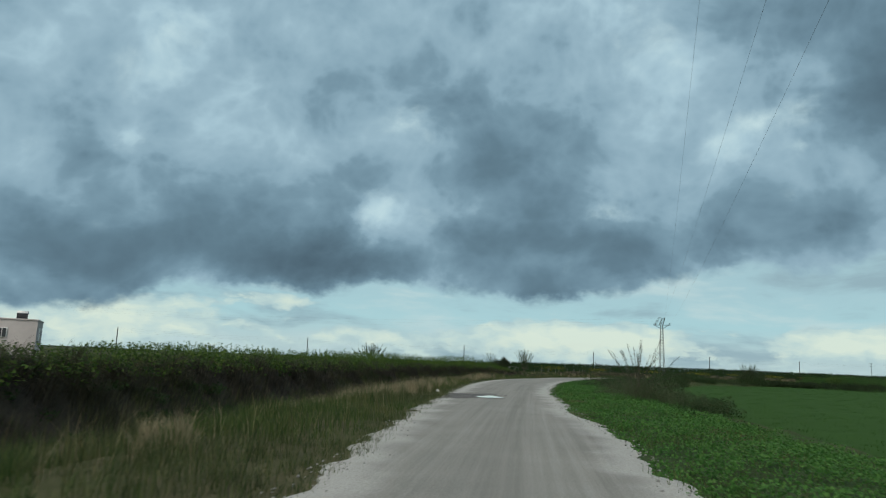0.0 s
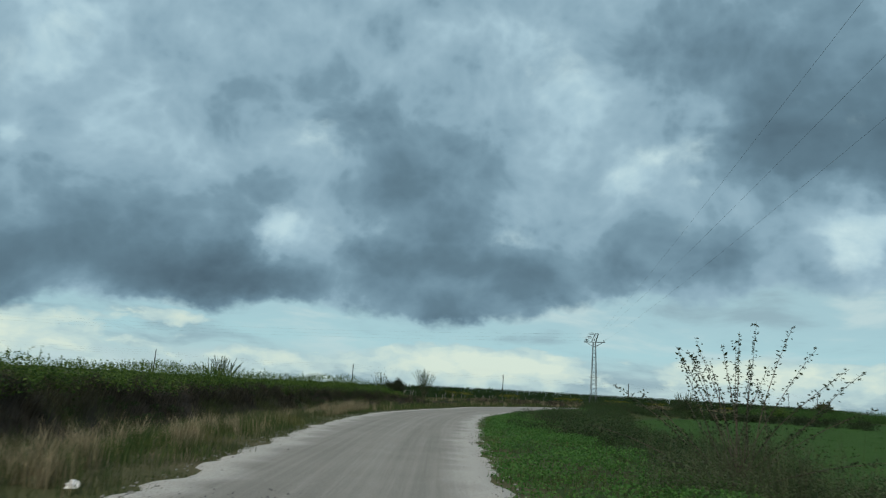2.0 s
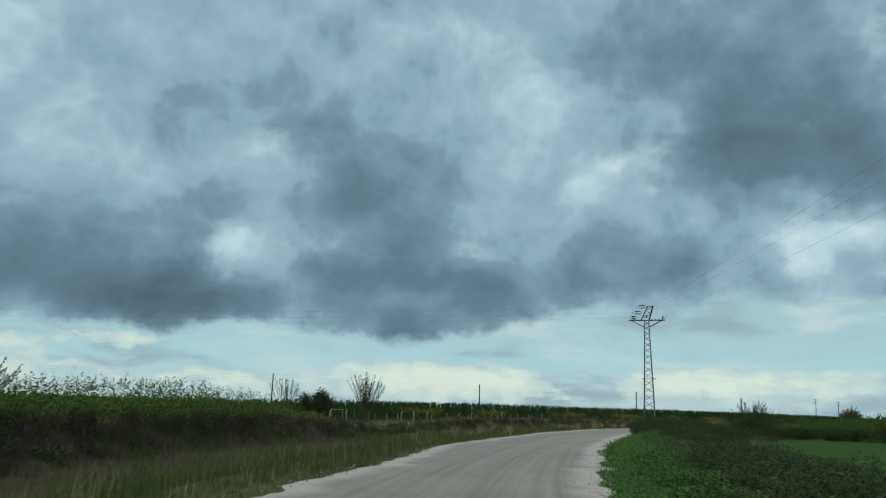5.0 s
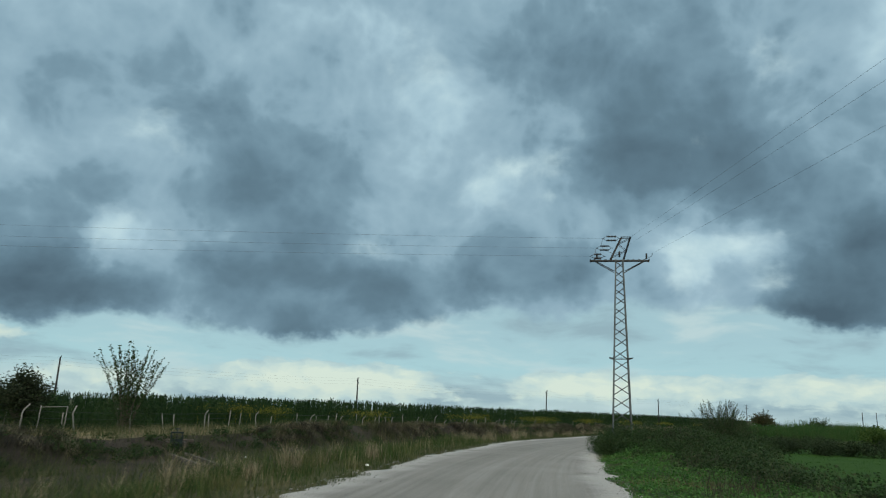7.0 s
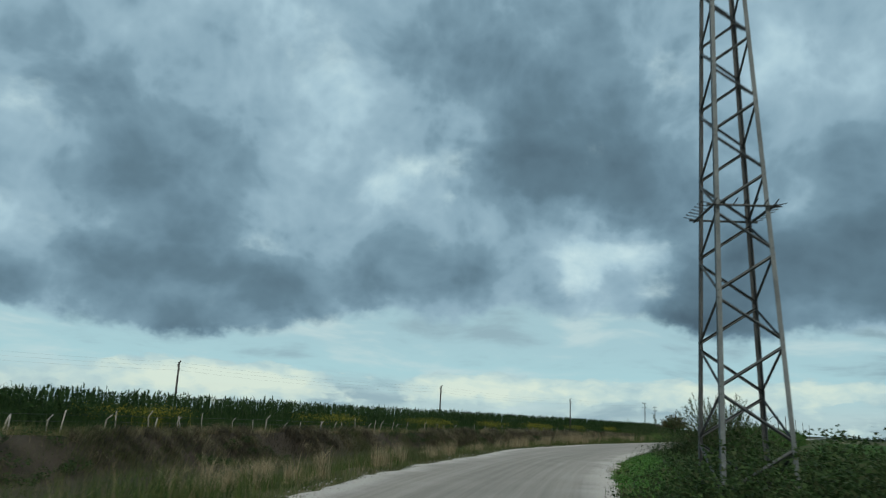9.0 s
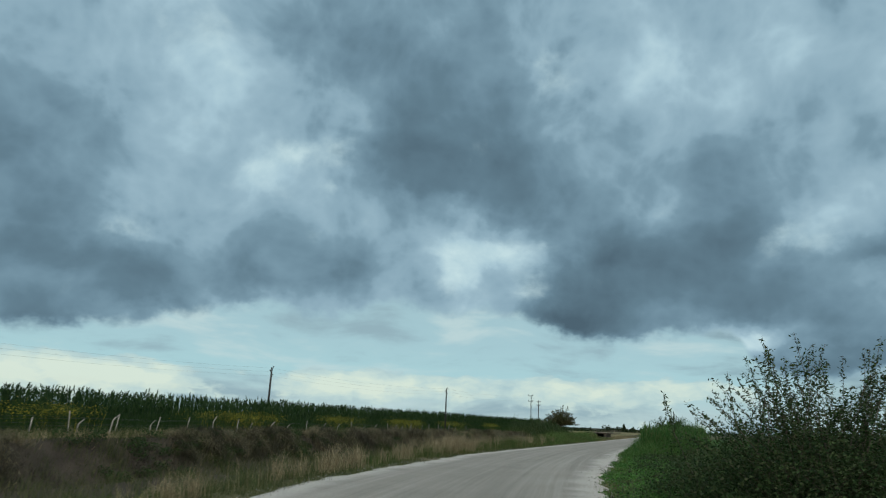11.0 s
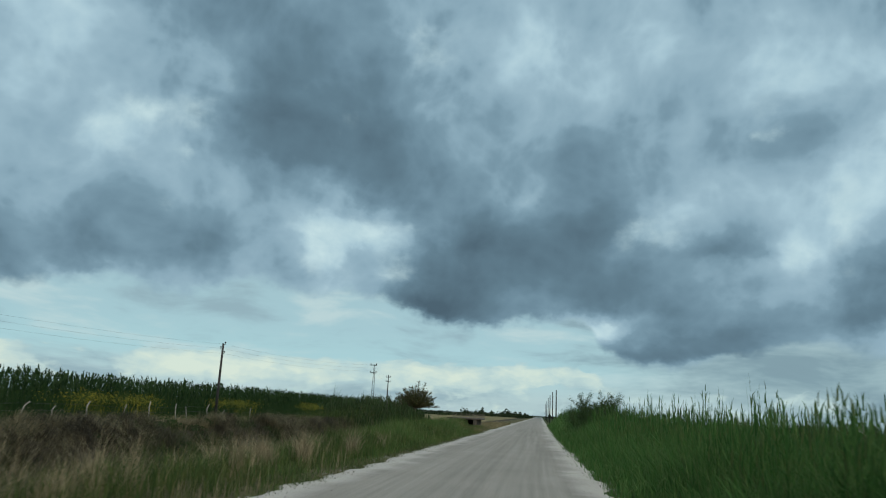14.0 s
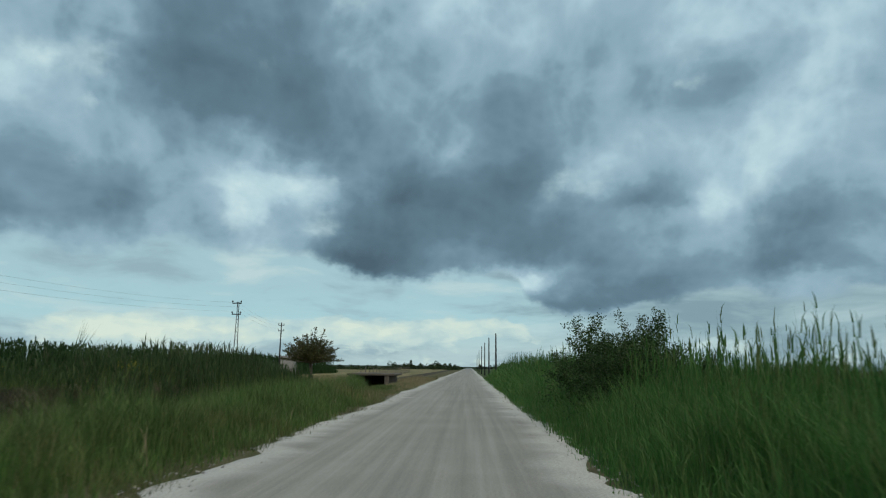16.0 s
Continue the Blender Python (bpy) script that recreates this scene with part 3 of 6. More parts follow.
def lie(s, lat):
    """Height of the ground."""
    s, lat = np.broadcast_arrays(np.asarray(s, float), np.asarray(lat, float))
    bank, foot = steps(BANK, s), steps(BANK_FOOT, s)
    deep = np.interp(s, [-100, 100, 140, 225, 245, 1120], [-0.55, -0.55, -0.72, -0.70, -0.15, -0.05])
    left = np.select(
        [lat < 5.2, lat < 7.0, lat < foot, lat < foot + 1.3, lat < foot + 6],
        [0 * lat, deep * (lat - 5.2) / 1.8, deep, deep + (bank - deep) * (lat - foot) / 1.3, bank * (foot + 6 - lat) / 4.7],
        0.0)
    start = np.interp(s, [-100, 90, 100, 122, 130, 1120], [-3.6, -3.6, -5.0, -5.0, -3.6, -3.6])
    low = np.interp(s, [-100, 260, 330, 1120], [-0.55, -0.55, -0.3, -0.3])
    k = np.clip((start - lat) / 4.5, 0, 1)
    right = low * k * k * (3 - 2 * k)
    mound = 0.75 * np.exp(-((s - 112.5) / 8.0) ** 2 - ((lat + 4.6) / 2.2) ** 2)
    right = right + mound * np.clip((-1.8 - lat) / 1.2, 0, 1)
    ripple = 0.05 * np.sin(s * 0.9 + lat * 1.7) * np.sin(lat * 0.8 - s * 0.37) + 0.03 * np.sin(s * 2.3) * np.sin(lat * 2.9)
    quiet = np.clip((np.abs(lat) - 3.2) / 3.0, 0, 1)
    return np.where(lat > 0, left, right) + ripple * quiet - 0.05


def mesh_of(name, verts, faces, mats, smooth=False):
    """A mesh from arrays: verts (n, 3), faces (m, 3) or (m, 4)."""
    verts, faces = np.asarray(verts, np.float32), np.asarray(faces, np.int32)
    k = faces.shape[1]
    me = bpy.data.meshes.new(name)
    me.vertices.add(len(verts))
    me.vertices.foreach_set("co", verts.ravel())
    me.loops.add(faces.size)
    me.loops.foreach_set("vertex_index", faces.ravel())
    me.polygons.add(len(faces))
    me.polygons.foreach_set("loop_start", np.arange(0, faces.size, k, dtype=np.int32))
    me.polygons.foreach_set("use_smooth", np.full(len(faces), smooth))
    for mat in mats:
        me.materials.append(mat)
    me.update(calc_edges=True)
    return me


def part(name, bm, mat, parent, label=""):
    me = bpy.data.meshes.new(name)
    bm.to_mesh(me)
    bm.free()
    me.materials.append(mat)
    ob = new(name, me)
    ob.parent = parent
    if label:
        tagged(ob, label)
    return ob


def thing(name, label, category, at=(0, 0, 0), turn=0.0, group="", kind=""):
    ob = new(name)
    ob.empty_display_size = 0.2
    ob.matrix_world = pose(*at, 0, 0, turn)
    return tagged(ob, label, category, group, kind)


def box(bm, size, at=(0, 0, 0), bevel=0.0):
    got = bmesh.ops.create_cube(bm, size=1.0, matrix=Matrix.Translation(at) @ Matrix.Diagonal((*size, 1)))
    if bevel:
        edges = list({e for v in got["verts"] for e in v.link_edges})
        bmesh.ops.bevel(bm, geom=edges, offset=bevel, segments=1, affect="EDGES")
    return bm


def rod(bm, points, radii, sides=6):
    """A tapered round bar along points."""
    rings = []
    pts = [Vector(p) for p in points]
    for i, p in enumerate(pts):
        d = (pts[min(i + 1, len(pts) - 1)] - pts[max(i - 1, 0)]).normalized()
        u = d.orthogonal().normalized()
        v = d.cross(u)
        r = radii[i] if hasattr(radii, "__len__") else radii
        rings.append([bm.verts.new(p + (u * math.cos(a) + v * math.sin(a)) * r) for a in (2 * math.pi * k / sides for k in range(sides))])
    for a, b in zip(rings, rings[1:]):
        for k in range(sides):
            f = bm.faces.new((a[k], a[(k + 1) % sides], b[(k + 1) % sides], b[k]))
            f.smooth = True
    bm.faces.new(rings[0][::-1])
    bm.faces.new(rings[-1])
    return bm


def angle_bar(bm, p, q, wide, thick, inward):
    """An L-section steel bar from p to q, its flanges turned to face inward."""
    p, q, inward = Vector(p), Vector(q), Vector(inward)
    d = (q - p).normalized()
    u = (inward - d * inward.dot(d)).normalized()
    v = d.cross(u)
    a, b = (u + v).normalized(), (u - v).normalized()
    sect = [Vector((0, 0, 0)), a * wide, a * wide + b * thick, a * thick + b * thick, a * thick + b * wide, b * wide]
    lo = [bm.verts.new(p + c) for c in sect]
    hi = [bm.verts.new(q + c) for c in sect]
    for k in range(6):
        bm.faces.new((lo[k], lo[(k + 1) % 6], hi[(k + 1) % 6], hi[k]))
    bm.faces.new(lo[::-1])
    bm.faces.new(hi)
    return bm


# ---- ground ----
def build_ground():
    lats = np.array([-85, -70, -52, -40, -32, -26, -22, -18, -15, -13, -11.5, -10, -9, -8, -7, -6, -5, -4, -3.4, -2.9, -2.4, -1.8, -1.2, 0, 2, 3, 4, 4.8, 5.2, 5.8, 6.4, 7, 7.6, 8.2, 8.8, 9.2, 9.6, 10, 10.4, 10.8, 11.2, 11.6, 12, 12.4, 12.8, 13.2, 13.6, 14, 14.6, 15.4, 16.5, 18, 20, 22, 25, 30, 36, 45, 60, 90, 130.0])
    ss = np.concatenate([np.arange(-60, 270, 1.6), np.arange(270, 1000, 12.0)])
    S, L = np.meshgrid(ss, lats, indexing="ij")
    x, y = place(S, L)
    z = lie(S, L)
    ns, nl = S.shape
    verts = np.stack([x.ravel(), y.ravel(), z.ravel()], axis=1)
    idx = np.arange(ns * nl).reshape(ns, nl)
    faces = np.stack([idx[:-1, :-1], idx[1:, :-1], idx[1:, 1:], idx[:-1, 1:]], axis=-1).reshape(-1, 4)
    faces = faces[:, ::-1]
    mid = (lats[:-1] + lats[1:]) / 2
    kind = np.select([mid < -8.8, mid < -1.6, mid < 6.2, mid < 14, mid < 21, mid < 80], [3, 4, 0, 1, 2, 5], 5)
    mats = np.tile(kind, (ns - 1, 1))
    mats[(ss[:-1] > 330), :] = np.where(np.abs(mid) > 9, 5, mats[(ss[:-1] > 330), :])
    mats[np.ix_(ss[:-1] > 238, (mid > 8.6) & (mid < 80))] = 2
    mats = mats.ravel()
    # the sheet goes on to the horizon all round
    ring = np.concatenate([idx[0, :-1], idx[:-1, -1], idx[-1, :0:-1], idx[:0:-1, 0]])
    centre = np.array([120.0, 170.0])
    prev = ring
    rim = verts[ring]
    for reach in (700.0, 1800.0, 4700.0):
        out = rim[:, :2] - centre
        far = np.hypot(out[:, 0], out[:, 1])[:, None]
        at = centre + out / far * np.maximum(reach, far * 1.05)
        now = np.arange(len(verts), len(verts) + len(ring))
        verts = np.vstack([verts, np.column_stack([at, np.where(rim[:, 2] < -0.2, -0.6, -0.1)])])
        more = np.stack([prev, np.roll(prev, -1), np.roll(now, -1), now], axis=1)
        faces = np.vstack([faces, more])
        mats = np.concatenate([mats, np.full(len(more), 5)])
        prev = now
    me = mesh_of("ground", verts, faces, [VERGE_SOIL, BANK_SOIL, PASTURE, FIELD, WEEDY, FAR_LAND], True)
    me.polygons.foreach_set("material_index", mats.astype(np.int32))
    bm = bmesh.new()
    bm.from_mesh(me)
    bmesh.ops.recalc_face_normals(bm, faces=bm.faces)
    bm.to_mesh(me)
    bm.free()
    tagged(new("ground", me), "flat farmland with a grassy ditch and low green field", "ground", kind="structure")


def build_road():
    ss = np.concatenate([np.arange(-40, 250, 0.25), np.arange(250, 1000, 4.0)])
    rng = np.random.RandomState(3)
    rag = lambda: np.convolve(rng.normal(0, 0.16, len(ss) + 2), np.ones(3) / 3, mode="valid") + np.convolve(rng.normal(0, 0.42, len(ss) + 24), np.ones(25) / 25, mode="valid")
    le, ri = steps(LEFT_EDGE, ss) + rag(), steps(RIGHT_EDGE, ss) + rag()
    ts = np.array([0, 0.03, 0.08, 0.16, 0.26, 0.38, 0.5, 0.62, 0.74, 0.84, 0.92, 0.97, 1.0])
    L = ri[:, None] + (le - ri)[:, None] * ts[None, :]
    S = np.repeat(ss[:, None], len(ts), axis=1)
    x, y = place(S, L)
    inner = np.minimum(ts, 1 - ts)[None, :]
    z = np.where(inner <= 0, -0.07, np.where(inner < 0.05, -0.015, 0.0)) + 0.015 * np.sin(S * 0.35) * np.sin(L * 1.3) * (inner > 0.05)
    z = np.broadcast_to(z, S.shape)
    ns, nl = S.shape
    idx = np.arange(ns * nl).reshape(ns, nl)
    faces = np.stack([idx[:-1, :-1], idx[:-1, 1:], idx[1:, 1:], idx[1:, :-1]], axis=-1).reshape(-1, 4)[:, ::-1]
    me = mesh_of("road", np.stack([x.ravel(), y.ravel(), z.ravel()], axis=1), faces, [ROAD_MAT], True)
    gap = np.minimum(le[:, None] - L, L - ri[:, None])
    for name, u, v in (("along", S, L), ("edge", gap, gap)):
        layer = me.uv_layers.new(name=name)
        both = np.stack([u.ravel(), v.ravel()], axis=1)[faces.ravel()]
        layer.data.foreach_set("uv", both.astype(np.float32).ravel())
    bm = bmesh.new()
    bm.from_mesh(me)
    bmesh.ops.recalc_face_normals(bm, faces=bm.faces)
    bm.to_mesh(me)
    bm.free()
    tagged(new("road", me), "pale chalky gravel country road with wheel tracks", "road", kind="structure")


def blot(name, s, lat, along, across, z, mat, seed, label, category, tongue=0.0):
    """A flat patch with a ragged outline, lying on the road."""
    rng = random.Random(seed)
    n = 72
    ph = [rng.uniform(0, 6.28) for _ in range(5)]
    bm = bmesh.new()
    centre = bm.verts.new((*[float(c) for c in place(s, lat)], z))
    ring = []
    for k in range(n):
        a = 2 * math.pi * k / n
        r = 1 + sum(0.13 / (j + 1) * math.sin((j + 2) * a + ph[j]) for j in range(5)) + tongue * math.exp(-((a - math.pi / 2 + 0.05) / 0.36) ** 2)
        px, py = place(s + along * r * math.sin(a), lat + across * r * math.cos(a))
        ring.append(bm.verts.new((float(px), float(py), z)))
    for k in range(n):
        bm.faces.new((centre, ring[k], ring[(k + 1) % n]))
    bmesh.ops.recalc_face_normals(bm, faces=bm.faces)
    me = bpy.data.meshes.new(name)
    bm.to_mesh(me)
    bm.free()
    me.materials.append(mat)
    ob = new(name, me)
    if ob.data.polygons[0].normal.z < 0:
        me.flip_normals()
    return tagged(ob, label, category, kind="structure")


build_ground()
build_road()
blot("puddle", 28.15, 1.5, 0.82, 0.46, 0.016, WATER, 8, "rain puddle in a shallow pothole reflecting the sky", "puddle", 0.85)


# ---- pylon ----
def build_pylon():
    py = thing("lattice_pylon", "tall galvanised steel lattice power pylon standing among brambles", "pylon", (31.705, 103.772, 0.04), -30.9)
    py.scale = (0.6, 0.6, 0.6)

    def half(z):
        return 0.692 - 0.0312 * z

    def corner(k, z):
        sx, sy = ((-1, -1), (1, -1), (1, 1), (-1, 1))[k]
        return Vector((sx * half(z), sy * half(z), z))

    for k in range(4):
        c = corner(k, 0)
        part("leg", angle_bar(bmesh.new(), corner(k, -0.5), corner(k, 13.15), 0.082, 0.015, (-c.x, -c.y, 0)), RUST if k in (0, 1) else GALV, py, "streaked pale steel leg" if k in (0, 1) else "")
    levels = [0.1]
    for k in range(17):
        levels.append(levels[-1] + 0.925 - 0.0205 * k)
    for k in range(4):
        for j, (z0, z1) in enumerate(zip(levels, levels[1:])):
            a, b = (k, (k + 1) % 4) if (j + k) % 2 else ((k + 1) % 4, k)
            p, q = corner(a, z0 + 0.05), corner(b, z1 - 0.05)
            mid = (p + q) / 2
            part("brace", angle_bar(bmesh.new(), p, q, 0.044, 0.010, (-mid.x, -mid.y, 0)), GALV, py)
    # anti-climbing ring with spikes
    z = 6.2
    r = half(z) + 0.05
    ring = part("climbing_guard", rod(bmesh.new(), [(-r - 0.12, -r, z), (r + 0.12, -r, z)], 0.025, 4), GALV, py, "steel guard ring with outward spikes")
    for a in range(4):
        turn = Matrix.Rotation(math.pi / 2 * a, 4, "Z")
        if a:
            part("guard_rail", rod(bmesh.new(), [turn @ Vector((-r - 0.12, -r, z)), turn @ Vector((r + 0.12, -r, z))], 0.025, 4), GALV, ring)
        for k in range(7):
            x = -r + 2 * r * k / 6
            part("spike", rod(bmesh.new(), [turn @ Vector((x, -r + 0.05, z)), turn @ Vector((x, -r - 0.24, z + 0.06))], 0.010, 4), DARKSTEEL, ring)
    # cross-arm
    arm = part("cross_arm", angle_bar(bmesh.new(), (-2.05, -0.16, 13.12), (2.0, -0.16, 13.12), 0.09, 0.012, (0, 0.5, -0.5)), DARKSTEEL, py, "dark steel cross-arm")
    part("chord", angle_bar(bmesh.new(), (-2.05, 0.16, 13.12), (2.0, 0.16, 13.12), 0.09, 0.012, (0, -0.5, -0.5)), DARKSTEEL, arm)
    for s in (-1, 1):
        for y in (-0.16, 0.16):
            part("strut", angle_bar(bmesh.new(), (s * 0.36, y * 1.6, 12.25), (s * 1.75, y, 13.05), 0.06, 0.010, (0, -y, 0.3)), DARKSTEEL, arm)
        part("end_plate", box(bmesh.new(), (0.06, 0.46, 0.16), (s * 2.02, 0, 13.10), 0.01), DARKSTEEL, arm)
        for k in range(4):
            x = s * (0.5 + 0.38 * k)
            part("lacing", rod(bmesh.new(), [(x, -0.16, 13.16), (x + s * 0.3, 0.16, 13.16)], 0.018, 4), DARKSTEEL, arm)
    # leaning head above the arm
    head = part("head_leg", angle_bar(bmesh.new(), (-0.62, -0.24, 13.15), (0.16, -0.2, 14.77), 0.09, 0.012, (0.3, 0.3, 0)), DARKSTEEL, py)
    for p, q in (((-0.62, 0.24, 13.15), (0.16, 0.2, 14.77)), ((0.30, -0.24, 13.15), (0.78, -0.2, 14.77)), ((0.30, 0.24, 13.15), (0.78, 0.2, 14.77))):
        part("head_leg", angle_bar(bmesh.new(), p, q, 0.09, 0.012, (0, -p[1], 0.1)), DARKSTEEL, py)
    for y in (-0.2, 0.2):
        for t0, t1 in ((0.1, 0.4), (0.7, 0.4), (0.7, 0.97)):
            p = (-0.62 + 0.78 * t0, y, 13.15 + 1.62 * t0)
            q = (0.30 + 0.48 * t1, y, 13.15 + 1.62 * t1)
            part("head_brace", rod(bmesh.new(), [p, q], 0.022, 4), DARKSTEEL, py)
        part("head_cap", rod(bmesh.new(), [(0.1, y, 14.77), (0.86, y, 14.77)], 0.03, 4), DARKSTEEL, py)

    def string(x0, z0, length, away):
        """A double tension insulator string with yokes at both ends."""
        body = part("insulator_string", rod(bmesh.new(), [(x0, 0, z0), (x0 - 0.12, 0, z0)], 0.02, 5), DARKSTEEL, py, "dark double tension insulators")
        for s in (-1, 1):
            part("yoke", rod(bmesh.new(), [(x0 - 0.12, 0, z0), (x0 - 0.28, s * 0.03, z0 + s * 0.15), (x0 - 0.30, s * 0.03, z0 + s * 0.15)], 0.018, 5), DARKSTEEL, body)
            pts, rad = [], []
            n = 7
            for k in range(n):
                for u, rr in ((0.0, 0.035), (0.3, 0.078), (0.6, 0.078), (0.9, 0.035)):
                    pts.append((x0 - 0.30 - (length - 0.55) * (k + u) / n, s * 0.03, z0 + s * 0.15))
                    rad.append(rr)
            part("insulator", rod(bmesh.new(), pts, rad, 8), PORCELAIN, body)
            part("yoke", rod(bmesh.new(), [(x0 - length + 0.25, s * 0.03, z0 + s * 0.15), (x0 - length, 0, z0)], 0.018, 5), DARKSTEEL, body)

    string(0.12, 14.72, 1.25, 0)
    string(-0.42, 14.02, 1.15, 0)
    string(-0.95, 13.42, 1.05, 0)
    # loose jumpers hanging from string to string
    part("jumper", rod(bmesh.new(), [(-1.13, 0, 14.72), (-1.22, 0, 14.35), (-1.1, 0, 13.9), (-0.4, 0, 13.6), (0.15, 0, 13.75)], 0.014, 5), WIRE, py)
    part("jumper", rod(bmesh.new(), [(-1.57, 0, 14.02), (-1.68, 0, 13.8), (-1.5, 0, 13.4), (-1.2, -0.1, 13.3)], 0.014, 5), WIRE, py)
    for x, z in ((1.86, 13.2), (-1.55, 13.2), (0.02, 13.35)):
        pts = [(x, 0, z + 0.06 * k) for k in range(8)]
        part("post_insulator", rod(bmesh.new(), pts, [0.04, 0.09, 0.045, 0.09, 0.045, 0.09, 0.045, 0.05], 8), DARKSTEEL, py, "dark ribbed post insulator")
    part("horn", rod(bmesh.new(), [(1.95, 0, 13.25), (2.2, -0.05, 13.4), (2.28, -0.05, 13.58)], 0.02, 5), DARKSTEEL, py)
    return py


def hang(name, p, q, sag, radius, label, group):
    p, q = Vector(p), Vector(q)
    n = 28
    pts = []
    for k in range(n + 1):
        t = k / n
        w = p.lerp(q, t)
        w.z -= 4 * sag * t * (1 - t)
        pts.append(w)
    bm = rod(bmesh.new(), pts, radius, 4)
    me = bpy.data.meshes.new(name)
    bm.to_mesh(me)
    bm.free()
    me.materials.append(WIRE)
    tagged(new(name, me), label, "wire", group)


pylon = build_pylon()
PA, PB, PC = Vector((0.858, -0.5135, 0)), Vector((0.5135, 0.858, 0)), Vector((31.705, 103.772, 0.04))


def on_pylon(x, y, z):
    return PC + (PA * x + PB * y + Vector((0, 0, z))) * 0.6


for tip, via in ((on_pylon(0.74, -0.25, 14.72), (4.6, 12.6)), (on_pylon(0.25, -0.3, 13.92), (5.5, 12.0)), (on_pylon(2.1, -0.1, 13.5), (6.3, 11.5))):
    end = Vector((via[0], via[1], tip.z)) - tip
    hang("overhead_wire", tip, tip + Vector((end.x, end.y, 0)) * 1.35, 0.9, 0.0026, "thin dark overhead power wire from the pylon", "overhead power wires")
for tip, via in ((on_pylon(-1.13, 0, 14.72), (6.2, 110.7)), (on_pylon(-1.57, 0, 14.02), (6.2, 110.9)), (on_pylon(-2.0, 0, 13.42), (6.2, 111.1))):
    end = Vector((via[0], via[1], tip.z)) - tip
    hang("overhead_wire", tip, tip + Vector((end.x, end.y, 0)) * 4.2, 1.3, 0.0034, "thin dark overhead power wire from the pylon", "overhead power wires")


# ---- pole line along the left fields, and poles beside the road ahead ----
def build_pole(at, top, lean=0.0, base=-0.15, kind=0):
    po = thing("utility_pole", ("dark wooden utility pole with small insulators", "twin-legged steel utility pole with two crossarms", "tall dark pole with two small crossarms", "plain dark pole beside the gravel road")[kind], "utility pole", (at[0], at[1], base), 118.0, "utility poles")
    h = top - base
    if kind == 1:
        for s in (-1, 1):
            part("pole_leg", rod(bmesh.new(), [(s * 0.19, 0, 0), (s * 0.045, 0, h)], [0.030, 0.024], 6), DARKSTEEL, po)
        for k in range(18):
            z = h * (0.06 + 0.05 * k)
            w = (0.19 - 0.145 * z / h) * (1 if k % 2 else -1)
            part("rung", rod(bmesh.new(), [(-w, 0, z), (w, 0, z + 0.26)], 0.013, 4), DARKSTEEL, po)
    else:
        part("shaft", rod(bmesh.new(), [(0, 0, 0), (lean * 0.5, 0, h * 0.5), (lean, 0, h)], [0.10, 0.085, 0.065], 8), POLE_WOOD, po)
    arms = (h - 0.1, h - 0.88) if kind == 1 else ((h - 0.3, h - 0.95) if kind == 2 else ())
    for z in arms:
        part("crossarm", box(bmesh.new(), (0.68, 0.06, 0.07), (lean, 0, z), 0.01), DARKSTEEL, po)
        for x in (-0.31, 0.31):
            part("insulator", rod(bmesh.new(), [(lean + x, 0, z + 0.05 + 0.05 * k) for k in range(4)], [0.03, 0.055, 0.055, 0.02], 6), PORCELAIN, po)
    if kind == 0:
        for k, z in enumerate((h - 0.08, h - 0.38, h - 0.70)):
            s = 1 if k % 2 else -1
            x = lean * z / h
            part("bracket", rod(bmesh.new(), [(x, 0, z), (x + s * 0.15, 0, z), (x + s * 0.15, 0, z + 0.10)], 0.018, 4), DARKSTEEL, po)
            part("insulator", rod(bmesh.new(), [(x + s * 0.15, 0, z + 0.08 + 0.04 * j) for j in range(4)], [0.025, 0.05, 0.05, 0.02], 6), PORCELAIN, po)
    return po


POLES = [((-56.0, 122.0), 4.8, 0), ((-26.9, 140.8), 4.8, 0), ((4.3, 149.0), 4.8, 0), ((33.7, 160.4), 4.87, 0), ((63.5, 170.7), 4.95, 0), ((90.0, 180.9), 4.97, 0), ((114.5, 191.7), 5.6, 1), ((137.1, 212.4), 5.93, 2)]
for k, (at, top, kind) in enumerate(POLES):
    build_pole(at, top, 0.10 if k % 3 == 0 else -0.06 if k % 3 == 1 else 0.04, kind=kind)
for (a, ta, _), (b, tb, _) in zip(POLES, POLES[1:]):
    for drop in (0.05, 0.35, 0.67):
        hang("overhead_wire", (a[0], a[1], ta - drop), (b[0], b[1], tb - drop), 0.35, 0.0036, "thin overhead wire strung between wooden poles", "pole line wires")
for dist, off, top in ((73.0, -2.75, 4.7), (96.0, -2.65, 5.2), (116.0, -2.5, 5.2), (140.0, -2.4, 5.3), (180.0, -2.4, 5.4), (230.0, -2.4, 5.4)):
    px, py = place(180.7 + dist, off)
    build_pole((float(px), float(py)), top, 0.03, -0.1, 3)


